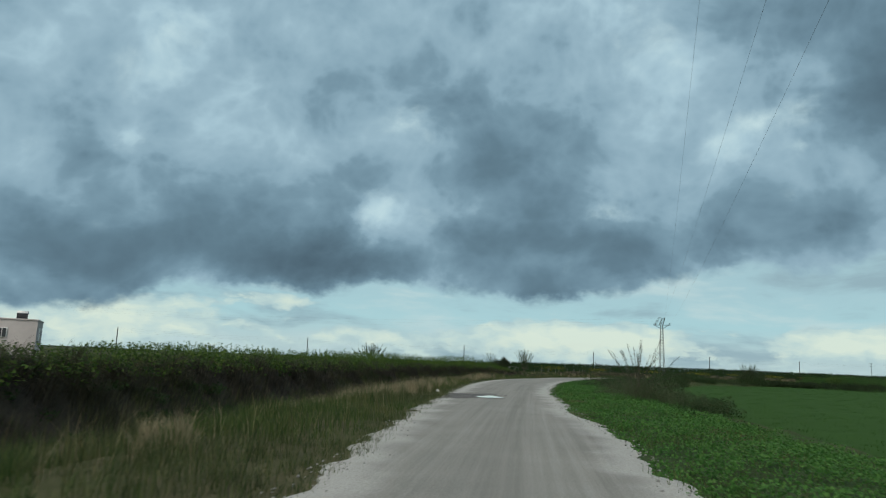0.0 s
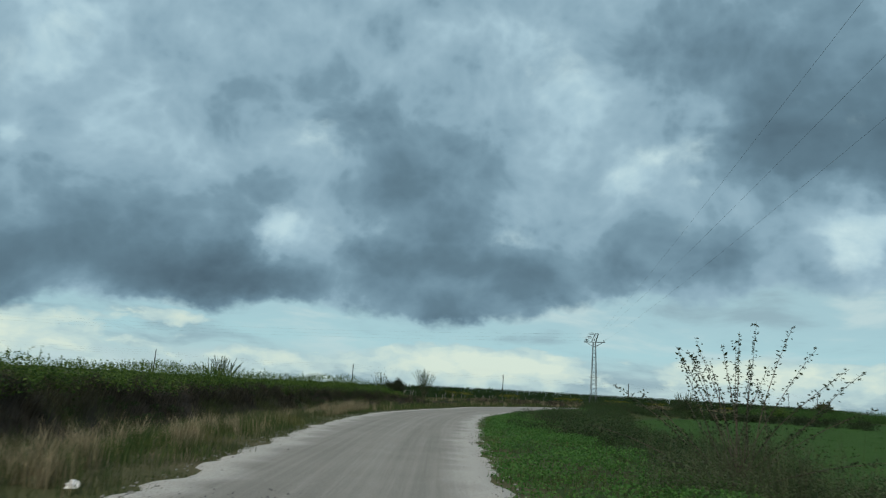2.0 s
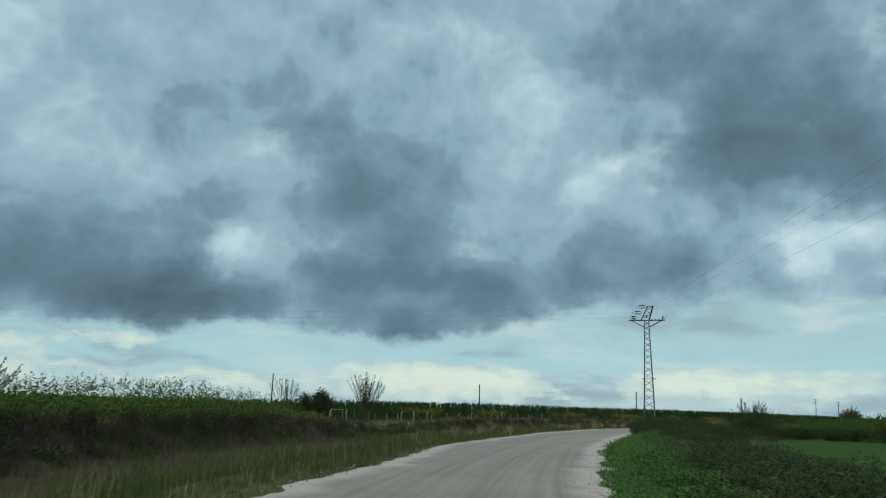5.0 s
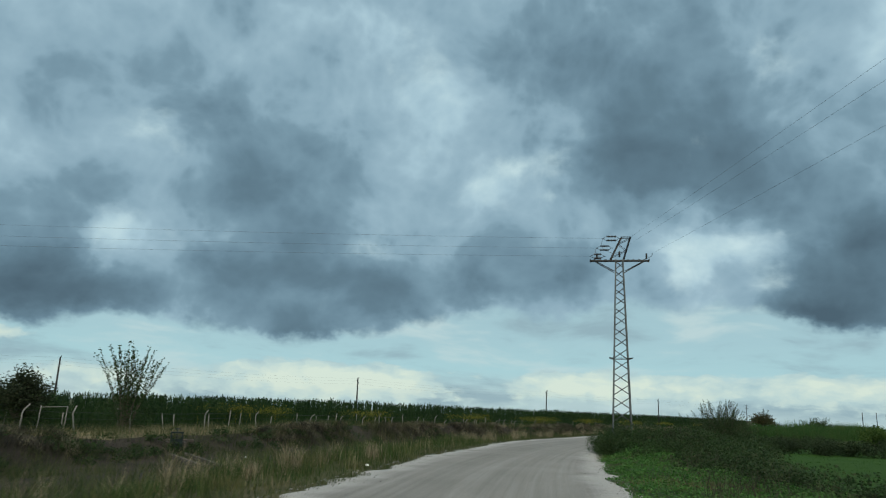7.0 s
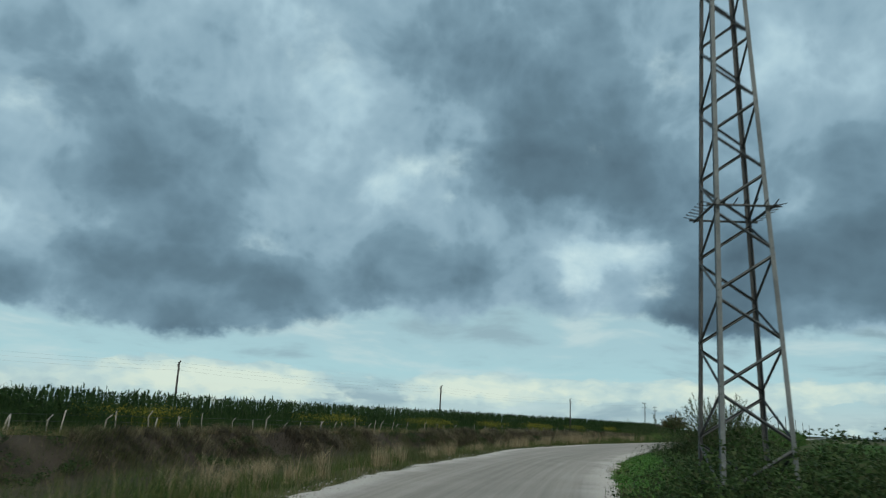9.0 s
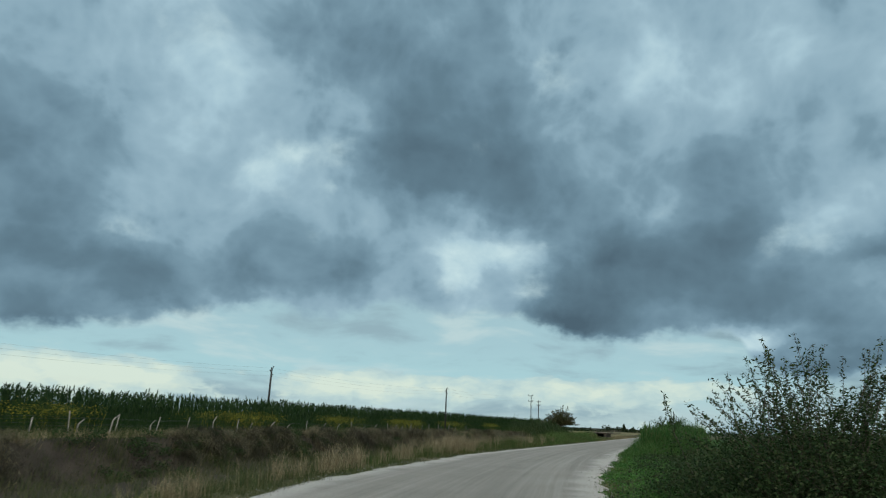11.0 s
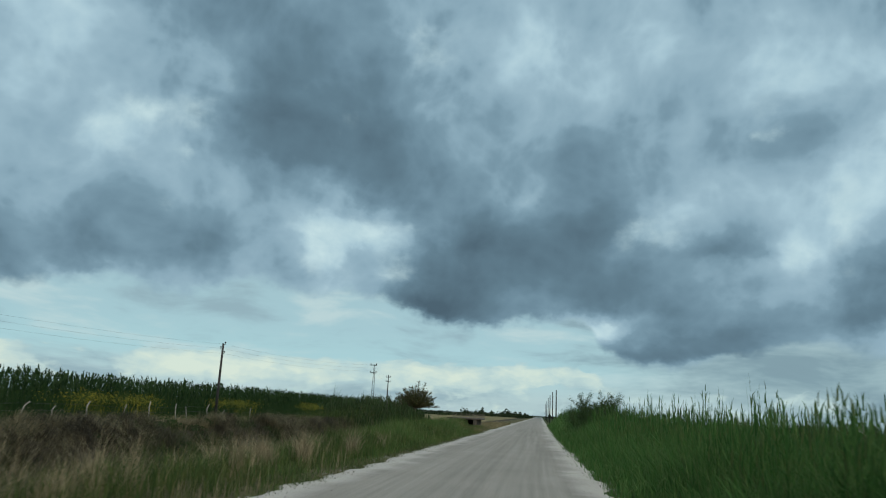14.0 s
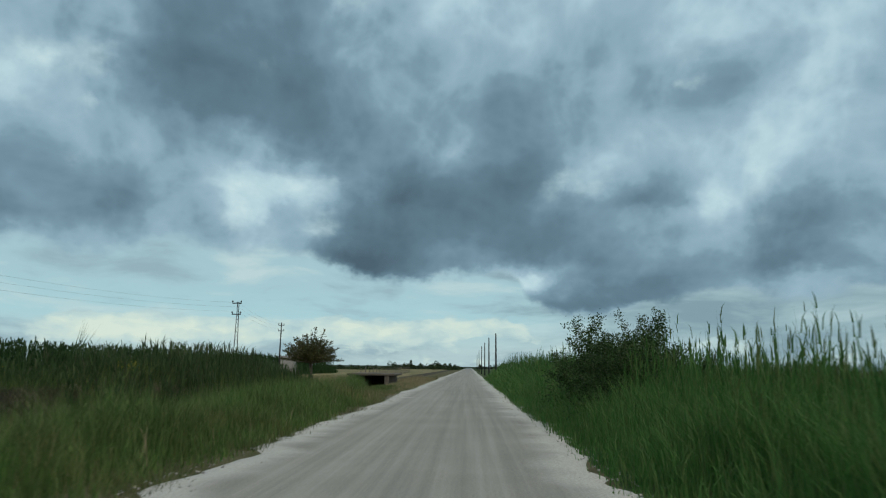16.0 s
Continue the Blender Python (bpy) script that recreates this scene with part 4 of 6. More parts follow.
# ---- fences of concrete posts ----
def build_fence(label, s0, s1, gap, lat, tall, bent, seed):
    fe = thing("fence", label, "fence", (0, 0, 0))
    rng = random.Random(seed)

    def post_mesh(k):
        bm = bmesh.new()
        w = 0.022
        if bent:
            path = [(0, 0, -0.3), (0, 0, tall - 0.26), (0.04, 0, tall - 0.18), (0.19, 0, tall)]
        else:
            path = [(0, 0, -0.3), (0, 0, tall * 0.5), (0.01, 0, tall)]
        rod(bm, path, [w * 1.25, w * 1.15, w * 1.1, w * 0.9][: len(path)], 4)
        me = bpy.data.meshes.new("post")
        bm.to_mesh(me)
        bm.free()
        me.materials.append(POST)
        return me

    shared = [post_mesh(0)]
    s, tops = s0, []
    while s < s1:
        la = lat + 0.5 * math.sin(s * 0.02 + seed) + rng.uniform(-0.12, 0.12)
        x, y = (float(c) for c in place(s, la))
        z = float(lie(s, la))
        dx, dy = np.interp(s, LINE_S, LINE_D[:, 0]), np.interp(s, LINE_S, LINE_D[:, 1])
        if rng.random() < 0.1:
            s += gap * rng.uniform(0.5, 1.3)
            continue
        ob = new("post", shared[0])
        ob.parent = fe
        yaw = math.degrees(math.atan2(dy, dx))
        ob.matrix_local = pose(x, y, z, rng.gauss(0, 5), rng.gauss(0, 8), yaw + rng.uniform(-40, 40)) @ Matrix.Diagonal((1, 1, rng.uniform(0.72, 1.06), 1))
        tops.append((x, y, z))
        s += gap * rng.uniform(0.75, 1.25)
    for hgt in (0.3, 0.55, 0.8):
        bm = rod(bmesh.new(), [(x, y, z + hgt) for x, y, z in tops], 0.003, 3)
        part("strand", bm, WIRE, fe)
    return fe


build_fence("old concrete fence posts with bent tops, some leaning", 92, 205, 2.1, 18.0, 1.0, True, 2)
build_fence("straight weathered fence posts before the tall crop", 92, 160, 2.5, 20.2, 1.0, False, 7)


def build_rail_fence():
    fe = thing("rail_fence", "dark weathered rail fence along the dry field past the culvert", "fence")
    rail = []
    for k in range(24):
        x, y = (float(c) for c in place(243.0 + 3.4 * k, 9.4 + 0.10 * k))
        part("post", rod(bmesh.new(), [(x, y, -0.5), (x, y, 1.02 + 0.12 * math.sin(k * 2.3))], [0.05, 0.04], 5), BARK, fe)
        rail.append((x, y))
    for z in (0.30, 0.58):
        part("rail", rod(bmesh.new(), [(x, y, z) for x, y in rail], 0.032, 4), BARK, fe)


build_rail_fence()


# ---- wire gate frame and standpipe by the ditch ----
gate = thing("gate_frame", "slim pale gate frame standing in dry grass", "gate", (10.4, 108.9, 0.0), 20.0)
for x in (-1.0, 1.0):
    part("gate_post", rod(bmesh.new(), [(x * 0.45, 0, -0.2), (x * 0.45 + 0.05, 0, 1.0)], 0.015, 6), POST, gate)
part("top_rail", rod(bmesh.new(), [(-0.40, 0, 0.93), (0.50, 0, 0.98)], 0.012, 6), POST, gate)


def build_sluice():
    """An irrigation sluice in the bank, with its channel running down into the ditch."""
    sl = thing("sluice_gate", "dark green iron sluice gate between concrete cheeks in the bank", "sluice gate", (14.85, 106.9, -0.5), 10.0)
    sl.scale = (0.72, 0.72, 0.85)
    for x in (-0.42, 0.42):
        part("cheek", box(bmesh.new(), (0.14, 0.9, 0.55), (x, 0.1, 0.2), 0.02), MUD_SHADE_WALL, sl)
        part("upright", box(bmesh.new(), (0.07, 0.08, 0.85), (x * 0.62, -0.22, 0.42), 0.008), SHADED_GREEN_IRON, sl)
    part("sill", box(bmesh.new(), (1.5, 0.16, 0.12), (0.2, 0.38, 0.50), 0.02), MUD_SHADE_WALL, sl, "muddy concrete headwall cap")
    plate = part("gate_plate", box(bmesh.new(), (0.5, 0.03, 0.5), (0, -0.22, 0.35), 0.006), SHADED_GREEN_IRON, sl)
    part("rib", box(bmesh.new(), (0.5, 0.04, 0.04), (0, -0.255, 0.40), 0.006), SHADED_GREEN_IRON, plate)
    part("cross_bar", box(bmesh.new(), (0.62, 0.09, 0.07), (0, -0.22, 0.86), 0.008), SHADED_GREEN_IRON, sl)
    part("screw", rod(bmesh.new(), [(0, -0.22, 0.5), (0, -0.22, 1.02)], 0.022, 6), DARKSTEEL, sl)
    part("handwheel", rod(bmesh.new(), [(-0.16, -0.22, 1.0), (0, -0.22, 1.03), (0.16, -0.22, 1.0)], 0.022, 6), DARKSTEEL, sl)
    ch = thing("irrigation_channel", "narrow muddy concrete channel running down into the ditch", "channel", (14.9, 106.3, -0.5), 11.0)
    for x in (-0.36, 0.36):
        part("channel_wall", box(bmesh.new(), (0.10, 5.6, 0.22), (x * 0.8, -2.9, -0.03), 0.02), MUD_SHADE_WALL, ch)
    part("channel_bed", box(bmesh.new(), (0.46, 5.6, 0.08), (0, -2.9, -0.08), 0.01), BANK_SOIL, ch, "dark damp earth bed")


build_sluice()


def build_litter(at, size, seed):
    rng = random.Random(seed)
    bm = bmesh.new()
    bmesh.ops.create_icosphere(bm, subdivisions=2, radius=size)
    for v in bm.verts:
        v.co *= rng.uniform(0.55, 1.15)
        v.co.z = max(v.co.z * 0.75, -size * 0.3)
    me = bpy.data.meshes.new("plastic_bag")
    bm.to_mesh(me)
    bm.free()
    me.materials.append(LITTER)
    ob = new("plastic_bag", me)
    ob.location = at
    tagged(ob, "crumpled white plastic bag dropped in the roadside grass", "litter", "roadside litter")


for s_at, lat_at, size, seed in ((31.2, 3.95, 0.085, 1), (97.2, 3.75, 0.05, 2), (102.5, 10.8, 0.05, 3), (104.8, 10.9, 0.06, 4)):
    px, py = place(s_at, lat_at)
    build_litter((float(px), float(py), float(lie(s_at, lat_at)) + size * 0.4 + 0.05), size, seed)


# ---- farmhouse ----
def build_house():
    ho = thing("farmhouse", "flat-roofed pinkish plastered farmhouse above the hedge", "house", (-41.0, 71.6, -0.1), 26.0)
    wide, deep, tall = 11.0, 8.0, 3.75
    wall_a = part("wall", box(bmesh.new(), (wide, 0.25, tall), (-wide / 2, 0.125, tall / 2)), PLASTER, ho)
    part("wall", box(bmesh.new(), (wide, 0.25, tall), (-wide / 2, deep - 0.125, tall / 2)), PLASTER, ho)
    side = part("wall", box(bmesh.new(), (0.25, deep - 0.5, tall), (-0.125, deep / 2, tall / 2)), PLASTER, ho)
    part("wall", box(bmesh.new(), (0.25, deep - 0.5, tall), (-wide + 0.125, deep / 2, tall / 2)), PLASTER, ho)
    part("roof", box(bmesh.new(), (wide + 0.16, deep + 0.16, 0.14), (-wide / 2, deep / 2, tall + 0.07), 0.02), PLASTER, ho, "flat pale concrete roof slab")
    for x, z in ((-3.2, 2.45), (-7.0, 2.45)):
        fr = part("window", box(bmesh.new(), (1.3, 0.10, 1.0), (x, -0.06, z), 0.02), WHITE, ho, "white framed window")
        for s in (-1, 0, 1):
            part("pane", box(bmesh.new(), (0.33, 0.04, 0.85), (x + s * 0.40, -0.12, z)), GLASSY, fr)
    for y, z in ((2.2, 2.4), (5.6, 2.4)):
        fr = part("window", box(bmesh.new(), (0.10, 1.0, 1.3), (0.06, y, z), 0.02), WHITE, ho)
        part("pane", box(bmesh.new(), (0.04, 0.8, 1.1), (0.12, y, z)), GLASSY, fr)
    tank = thing("water_tank", "white roof water tank with solar panel on a frame", "water tank", (0, 0, 0))
    tank.matrix_world = ho.matrix_world @ Matrix.Translation((-1.6, 2.4, tall + 0.14)) @ Matrix.Scale(0.62, 4)
    for x in (-0.7, 0.7):
        for y in (-0.5, 0.5):
            part("stand_leg", rod(bmesh.new(), [(x, y, 0), (x, y, 0.75)], 0.035, 4), DARKSTEEL, tank)
    part("tank", rod(bmesh.new(), [(-0.85, 0, 1.05), (-0.8, 0, 1.05), (0.8, 0, 1.05), (0.85, 0, 1.05)], [0.2, 0.34, 0.34, 0.2], 12), WHITE, tank)
    bm = box(bmesh.new(), (1.6, 0.06, 1.1), (0, 0, 0), 0.01)
    bmesh.ops.transform(bm, matrix=pose(0, -0.62, 0.5, 35, 0, 0), verts=bm.verts)
    part("solar_panel", bm, GLASSY, tank)


build_house()


# ---- culvert over the ditch, far greenhouses ----
def build_culvert():
    """A box culvert whose dark mouth opens into the ditch."""
    cu = thing("culvert", "low concrete box culvert under a field crossing, dark inside", "culvert", (0, 0, 0))
    x, y = (float(c) for c in place(233.0, CULVERT_LAT))
    dx, dy = (float(np.interp(233.0, LINE_S, LINE_D[:, k])) for k in (0, 1))
    cu.matrix_world = pose(x, y, 0, 0, 0, math.degrees(math.atan2(dy, dx)) - 90)
    part("deck", box(bmesh.new(), (3.5, 6.0, 0.16), (0.1, 3.0, 0.63), 0.03), MUD_SHADE_WALL, cu, "thin stained concrete deck")
    for sx in (-1, 1):
        part("wing_wall", box(bmesh.new(), (0.35, 5.9, 1.40), (sx * 1.28, 3.0, -0.14), 0.03), MUD_SHADE_WALL, cu)
    # added end wall that keeps daylight out, so the mouth looks dark
    part("daylight_stop", box(bmesh.new(), (2.2, 0.3, 1.40), (0, 5.6, -0.14), 0.02), MUD_SHADE_WALL, cu)


build_culvert()


def build_hut():
    hu = thing("pump_hut", "small grey concrete pump hut near the lone tree", "hut", (140.5, 214.6, -0.1), 33.0)
    part("wall", box(bmesh.new(), (1.7, 1.5, 2.25), (0, 0, 1.12), 0.02), CONCRETE, hu)
    part("roof", box(bmesh.new(), (1.8, 1.65, 0.08), (0, 0, 2.29), 0.02), CONCRETE, hu, "thin flat concrete roof")
    part("shutter", box(bmesh.new(), (1.15, 0.05, 0.42), (-0.1, -0.77, 1.95), 0.01), GLASSY, hu, "dark shutter")


build_hut()


def build_greenhouse(x, y, turn, length):
    gh = thing("greenhouse", "long low white plastic-film greenhouse on the far fields", "greenhouse", (x, y, -0.7), turn, "far greenhouses")
    bm = bmesh.new()
    prof = [(math.cos(a) * 3.0, math.sin(a) * 2.2) for a in (math.pi * k / 10 for k in range(11))]
    a = [bm.verts.new((-length / 2, px, pz)) for px, pz in prof]
    b = [bm.verts.new((length / 2, px, pz)) for px, pz in prof]
    for k in range(10):
        bm.faces.new((a[k], a[k + 1], b[k + 1], b[k])).smooth = True
    bm.faces.new(a)
    bm.faces.new(b[::-1])
    part("film", bm, FILM, gh)
    part("door", box(bmesh.new(), (0.1, 1.6, 1.6), (-length / 2 - 0.05, 0, 0.8), 0.02), CONCRETE, gh)


for x, y, turn, length in ((340.0, 205.0, 20.0, 60.0), (370.0, 160.0, 15.0, 50.0), (420.0, 110.0, 10.0, 60.0)):
    build_greenhouse(x, y, turn, length)


# ---- growth: stands of blades and leaves ----
def blades(base, tall, wide, aim, bend, droop=0.25, plain=False):
    """Curved grass blades: base (n, 3), the rest (n,). Returns verts and triangles."""
    n = len(base)
    out = np.stack([np.cos(aim), np.sin(aim), np.zeros(n)], axis=1)
    face = aim + np.pi / 2 + RNG.uniform(-0.9, 0.9, n)
    side = np.stack([np.cos(face), np.sin(face), np.zeros(n)], axis=1) * wide[:, None] / 2
    up = np.array([0, 0, 1.0])
    mid = base + up * (tall * 0.58)[:, None] + out * (bend * tall * 0.26)[:, None]
    tip = base + up * (tall * (1 - droop * bend ** 1.5))[:, None] + out * (bend * tall * 0.85)[:, None]
    if plain:
        v = np.stack([base - side, base + side, tip], axis=1).reshape(-1, 3)
        return v, np.arange(n * 3).reshape(-1, 3)
    v = np.stack([base - side, base + side, mid - side * 0.8, mid + side * 0.8, tip], axis=1).reshape(-1, 3)
    i = np.arange(n)[:, None, None] * 5
    f = (np.array([[0, 1, 3], [0, 3, 2], [2, 3, 4]])[None] + i).reshape(-1, 3)
    return v, f


def leaves(at, size, slim=0.5, flat=0.4, plain=False):
    """Pointed leaves at points, turned at random; flat: how far they tend to lie level; plain: small three-cornered ones."""
    n = len(at)
    a, tip = RNG.uniform(0, 2 * np.pi, n), RNG.normal(0, 1, (n, 3))
    tip[:, 2] *= 1 - flat
    tip /= np.linalg.norm(tip, axis=1)[:, None]
    nrm = RNG.normal(0, 1, (n, 3)) + np.array([0, 0, 2.2 * flat])
    side = np.cross(tip, nrm)
    side /= np.linalg.norm(side, axis=1)[:, None] + 1e-6
    L, W = size[:, None] * 0.5, size[:, None] * 0.5 * slim
    if plain:
        v = np.stack([at + side * W - tip * L, at + tip * L, at - side * W * 1.4 - tip * L * 0.5], axis=1).reshape(-1, 3)
        return v, np.arange(n * 3).reshape(-1, 3)
    v = np.stack([at - tip * L, at + side * W - tip * L * 0.1, at + tip * L, at - side * W - tip * L * 0.1], axis=1).reshape(-1, 3)
    i = np.arange(n)[:, None, None] * 4
    f = (np.array([[0, 1, 2], [0, 2, 3]])[None] + i).reshape(-1, 3)
    return v, f


def join(pieces):
    vs, fs, k = [], [], 0
    for v, f in pieces:
        vs.append(v)
        fs.append(f + k)
        k += len(v)
    return np.vstack(vs), np.vstack(fs)


def stand(name, pieces, mat, label, category):
    v, f = join(pieces)
    return tagged(new(name, mesh_of(name, v, f, [mat])), label, category, kind="stuff")


def wave(s, lat, size, seed):
    """Soft patchiness from 0 to 1 over the plan."""
    r = np.random.RandomState(seed)
    out = np.zeros_like(s)
    for k in range(6):
        a, p = r.uniform(0, 2 * np.pi), r.uniform(0, 2 * np.pi)
        w = 2 * np.pi / (size * r.uniform(0.6, 1.8))
        out = out + np.sin((s * np.cos(a) + lat * np.sin(a)) * w + p)
    return np.clip(0.5 + out / 7.0, 0, 1)


def spots(n, s0, s1, l0, l1):
    return RNG.uniform(s0, s1, n), RNG.uniform(l0, l1, n)


def root(s, lat, sink=0.03):
    x, y = place(s, lat)
    return np.stack([x, y, lie(s, lat) - sink], axis=1)


def trodden(s, lat):
    """How short the growth stays beside the field crossing."""
    inner = np.clip((s - 175) * CULVERT_LAT / 58 + 0.45 - lat, 0, 0.6) / 0.6
    return 1 - np.where(lat > 3, inner, 0) * np.interp(s, [202, 214, 250, 262], [0.0, 0.66, 0.66, 0.0])


def tufts(s, lat, each, spread, tall, wide, bend, lean=None, plain=False):
    """Tufts of blades at plan points: tall, bend per tuft."""
    n = len(s)
    S, L = np.repeat(s, each) + RNG.normal(0, spread, n * each), np.repeat(lat, each) + RNG.normal(0, spread, n * each)
    h = np.repeat(tall, each) * RNG.uniform(0.55, 1.15, n * each)
    w = wide * RNG.uniform(0.6, 1.3, n * each)
    aim = RNG.uniform(0, 2 * np.pi, n * each)
    h = h * trodden(S, L)
    b = np.clip(np.repeat(np.broadcast_to(bend, (n,)), each) * RNG.uniform(0.3, 1.6, n * each), 0.02, 1.5)
    if lean is not None:
        dx, dy = np.interp(S, LINE_S, LINE_D[:, 0]), np.interp(S, LINE_S, LINE_D[:, 1])
        aim = np.arctan2(-dx, dy) + lean + RNG.normal(0, 0.8, n * each)
    return blades(root(S, L), h, w, aim, b, plain=plain)


RNG = np.random.RandomState(11)


def left_verge():
    s, q = spots(14000, -8, 225, 0, 1)
    le = steps(LEFT_EDGE, s)
    lat = le - 0.05 + q ** 1.15 * (7.6 - le)
    p = wave(s, lat, 5.0, 1)
    near = np.clip((lat - le) / 1.2, 0, 1)
    rise = np.interp(s, [-20, 30, 150, 175, 190, 236], [1.1, 0.9, 0.95, 1.25, 1.55, 1.6])
    tall = (0.10 + 0.40 * near) * (0.5 + 0.8 * p) * rise
    keep = RNG.uniform(0, 1, len(s)) < 0.35 + 0.65 * np.maximum(p, near)
    green = (wave(s, lat, 18.0, 9) + np.interp(s, [-20, 60, 150, 168, 190], [0.15, 0.18, 0.2, 0.55, 0.6])) > 0.60
    a, b = keep & ~green, keep & green
    stand("verge_grass", [tufts(s[a], lat[a], 14, 0.12, tall[a], 0.010, 0.55)], VERGE, "wispy olive and straw-coloured roadside grass", "grass")
    stand("verge_grass", [tufts(s[b], lat[b], 12, 0.13, tall[b] * 1.1, 0.011, 0.5)], TALL_GREEN, "tall fresh green roadside grass", "grass")
    # a ragged short fringe that creeps over the road edge
    s = RNG.uniform(-6, 215, 6500)
    lat = steps(LEFT_EDGE, s) - 0.25 + np.abs(RNG.normal(0, 0.5, len(s)))
    keep = wave(s, lat, 2.2, 12) > 0.36
    s, lat = s[keep], lat[keep]
    stand("edge_grass", [tufts(s, lat, 10, 0.09, 0.07 + 0.20 * wave(s, lat, 3.0, 13), 0.011, 0.6, plain=True)], VERGE, "short ragged grass creeping over the gravel edge", "grass")
    # seeding stalks
    s, lat = spots(1500, -8, 236, 3.6, 7.4)
    lat = np.maximum(lat, steps(LEFT_EDGE, s) + 0.5)
    stand("seed_grass", [tufts(s, lat, 5, 0.10, RNG.uniform(0.45, 0.85, len(s)) * (0.6 + 0.6 * wave(s, lat, 6, 4)), 0.007, 0.45)], STRAW, "pale dry seeding grass stalks in the verge", "grass")


def ditch():
    s, q = spots(9000, -8, 238, 0, 1)
    lat = 6.6 + q * (steps(BANK_FOOT, s) - 6.2)
    tall = (0.22 + 0.38 * wave(s, lat, 5, 3)) * np.interp(s, [150, 172, 200], [1.0, 1.15, 1.2])
    stand("ditch_grass", [tufts(s, lat, 12, 0.14, tall, 0.014, 0.5, plain=True)], VERGE, "rank grass along the ditch bottom", "grass")
    # hanging dead grass on the far bank
    s, q = spots(11000, -8, 222, 0, 1)
    lat = steps(BANK_FOOT, s) + q * 1.5
    p = wave(s, lat, 4.0, 6)
    keep = (RNG.uniform(0, 1, len(s)) < 0.40 + 0.65 * p) 
    s, lat, p, q = s[keep], lat[keep], p[keep], q[keep]
    fade = np.interp(s, [-20, 90, 98, 101, 109, 113, 180, 222], [1.0, 0.95, 0.9, 0.5, 0.5, 0.9, 0.85, 0.6])
    olive = wave(s, lat, 6.0, 17) + np.interp(s, [20, 80, 130], [-0.15, 0.05, 0.12]) > 0.5
    stand("bank_grass", [tufts(s[olive], lat[olive], 11, 0.14, (0.26 + 0.36 * p[olive]) * fade[olive], 0.010, 0.8, lean=0.0)], VERGE, "olive grass leaning down the ditch bank", "grass")
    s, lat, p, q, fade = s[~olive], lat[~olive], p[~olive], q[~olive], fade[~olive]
    stand("bank_grass", [tufts(s, lat, 11, 0.14, (0.28 + 0.36 * p) * (1 - 0.4 * q) * fade, 0.011, 0.9, lean=0.0)], DRY_SHADED, "dead reddish-brown grass hanging down the ditch bank, shade put into its colour", "grass")
    s, q = spots(900, -8, 225, 0, 1)
    lat = steps(BANK_FOOT, s) - 0.1 + q * 1.7
    keep = wave(s, lat, 9, 5) > 0.42
    s, lat = s[keep], lat[keep]
    bits = [clump(c, 0.48, 0.42, 150) for c in root(s, lat, 0.05)]
    at = np.vstack(bits)
    stand("bank_scrub", [leaves(at, RNG.uniform(0.045, 0.10, len(at)), 0.5, 0.2, True)], BRAMBLE, "dark dry scrub on the ditch bank", "scrub")


def pasture():
    s, q = spots(9500, -8, 262, 0, 1)
    foot = steps(BANK_FOOT, s)
    lat = foot + 1.2 + q * (22.0 - foot)
    p = wave(s, lat, 9.0, 8)
    stand("pasture_grass", [tufts(s, lat, 13, 0.18, 0.20 + 0.30 * p, 0.016, 0.5, plain=True)], STRAW, "pale dry uncut grass on the strip before the fence", "grass")
    s, lat = spots(800, 75, 240, 14.0, 20)
    stand("pasture_scrub", [tufts(s, lat, 24, 0.24, 0.35 + 0.35 * wave(s, lat, 7, 2), 0.018, 0.6)], VERGE, "olive tussocks among the dry grass", "grass")


BELT_TOP = [(-12, 1.35), (20, 1.38), (30, 1.58), (38, 1.60), (52, 1.55), (62, 1.95), (72, 1.9), (84, 2.05), (93, 1.55), (96, 1.0)]


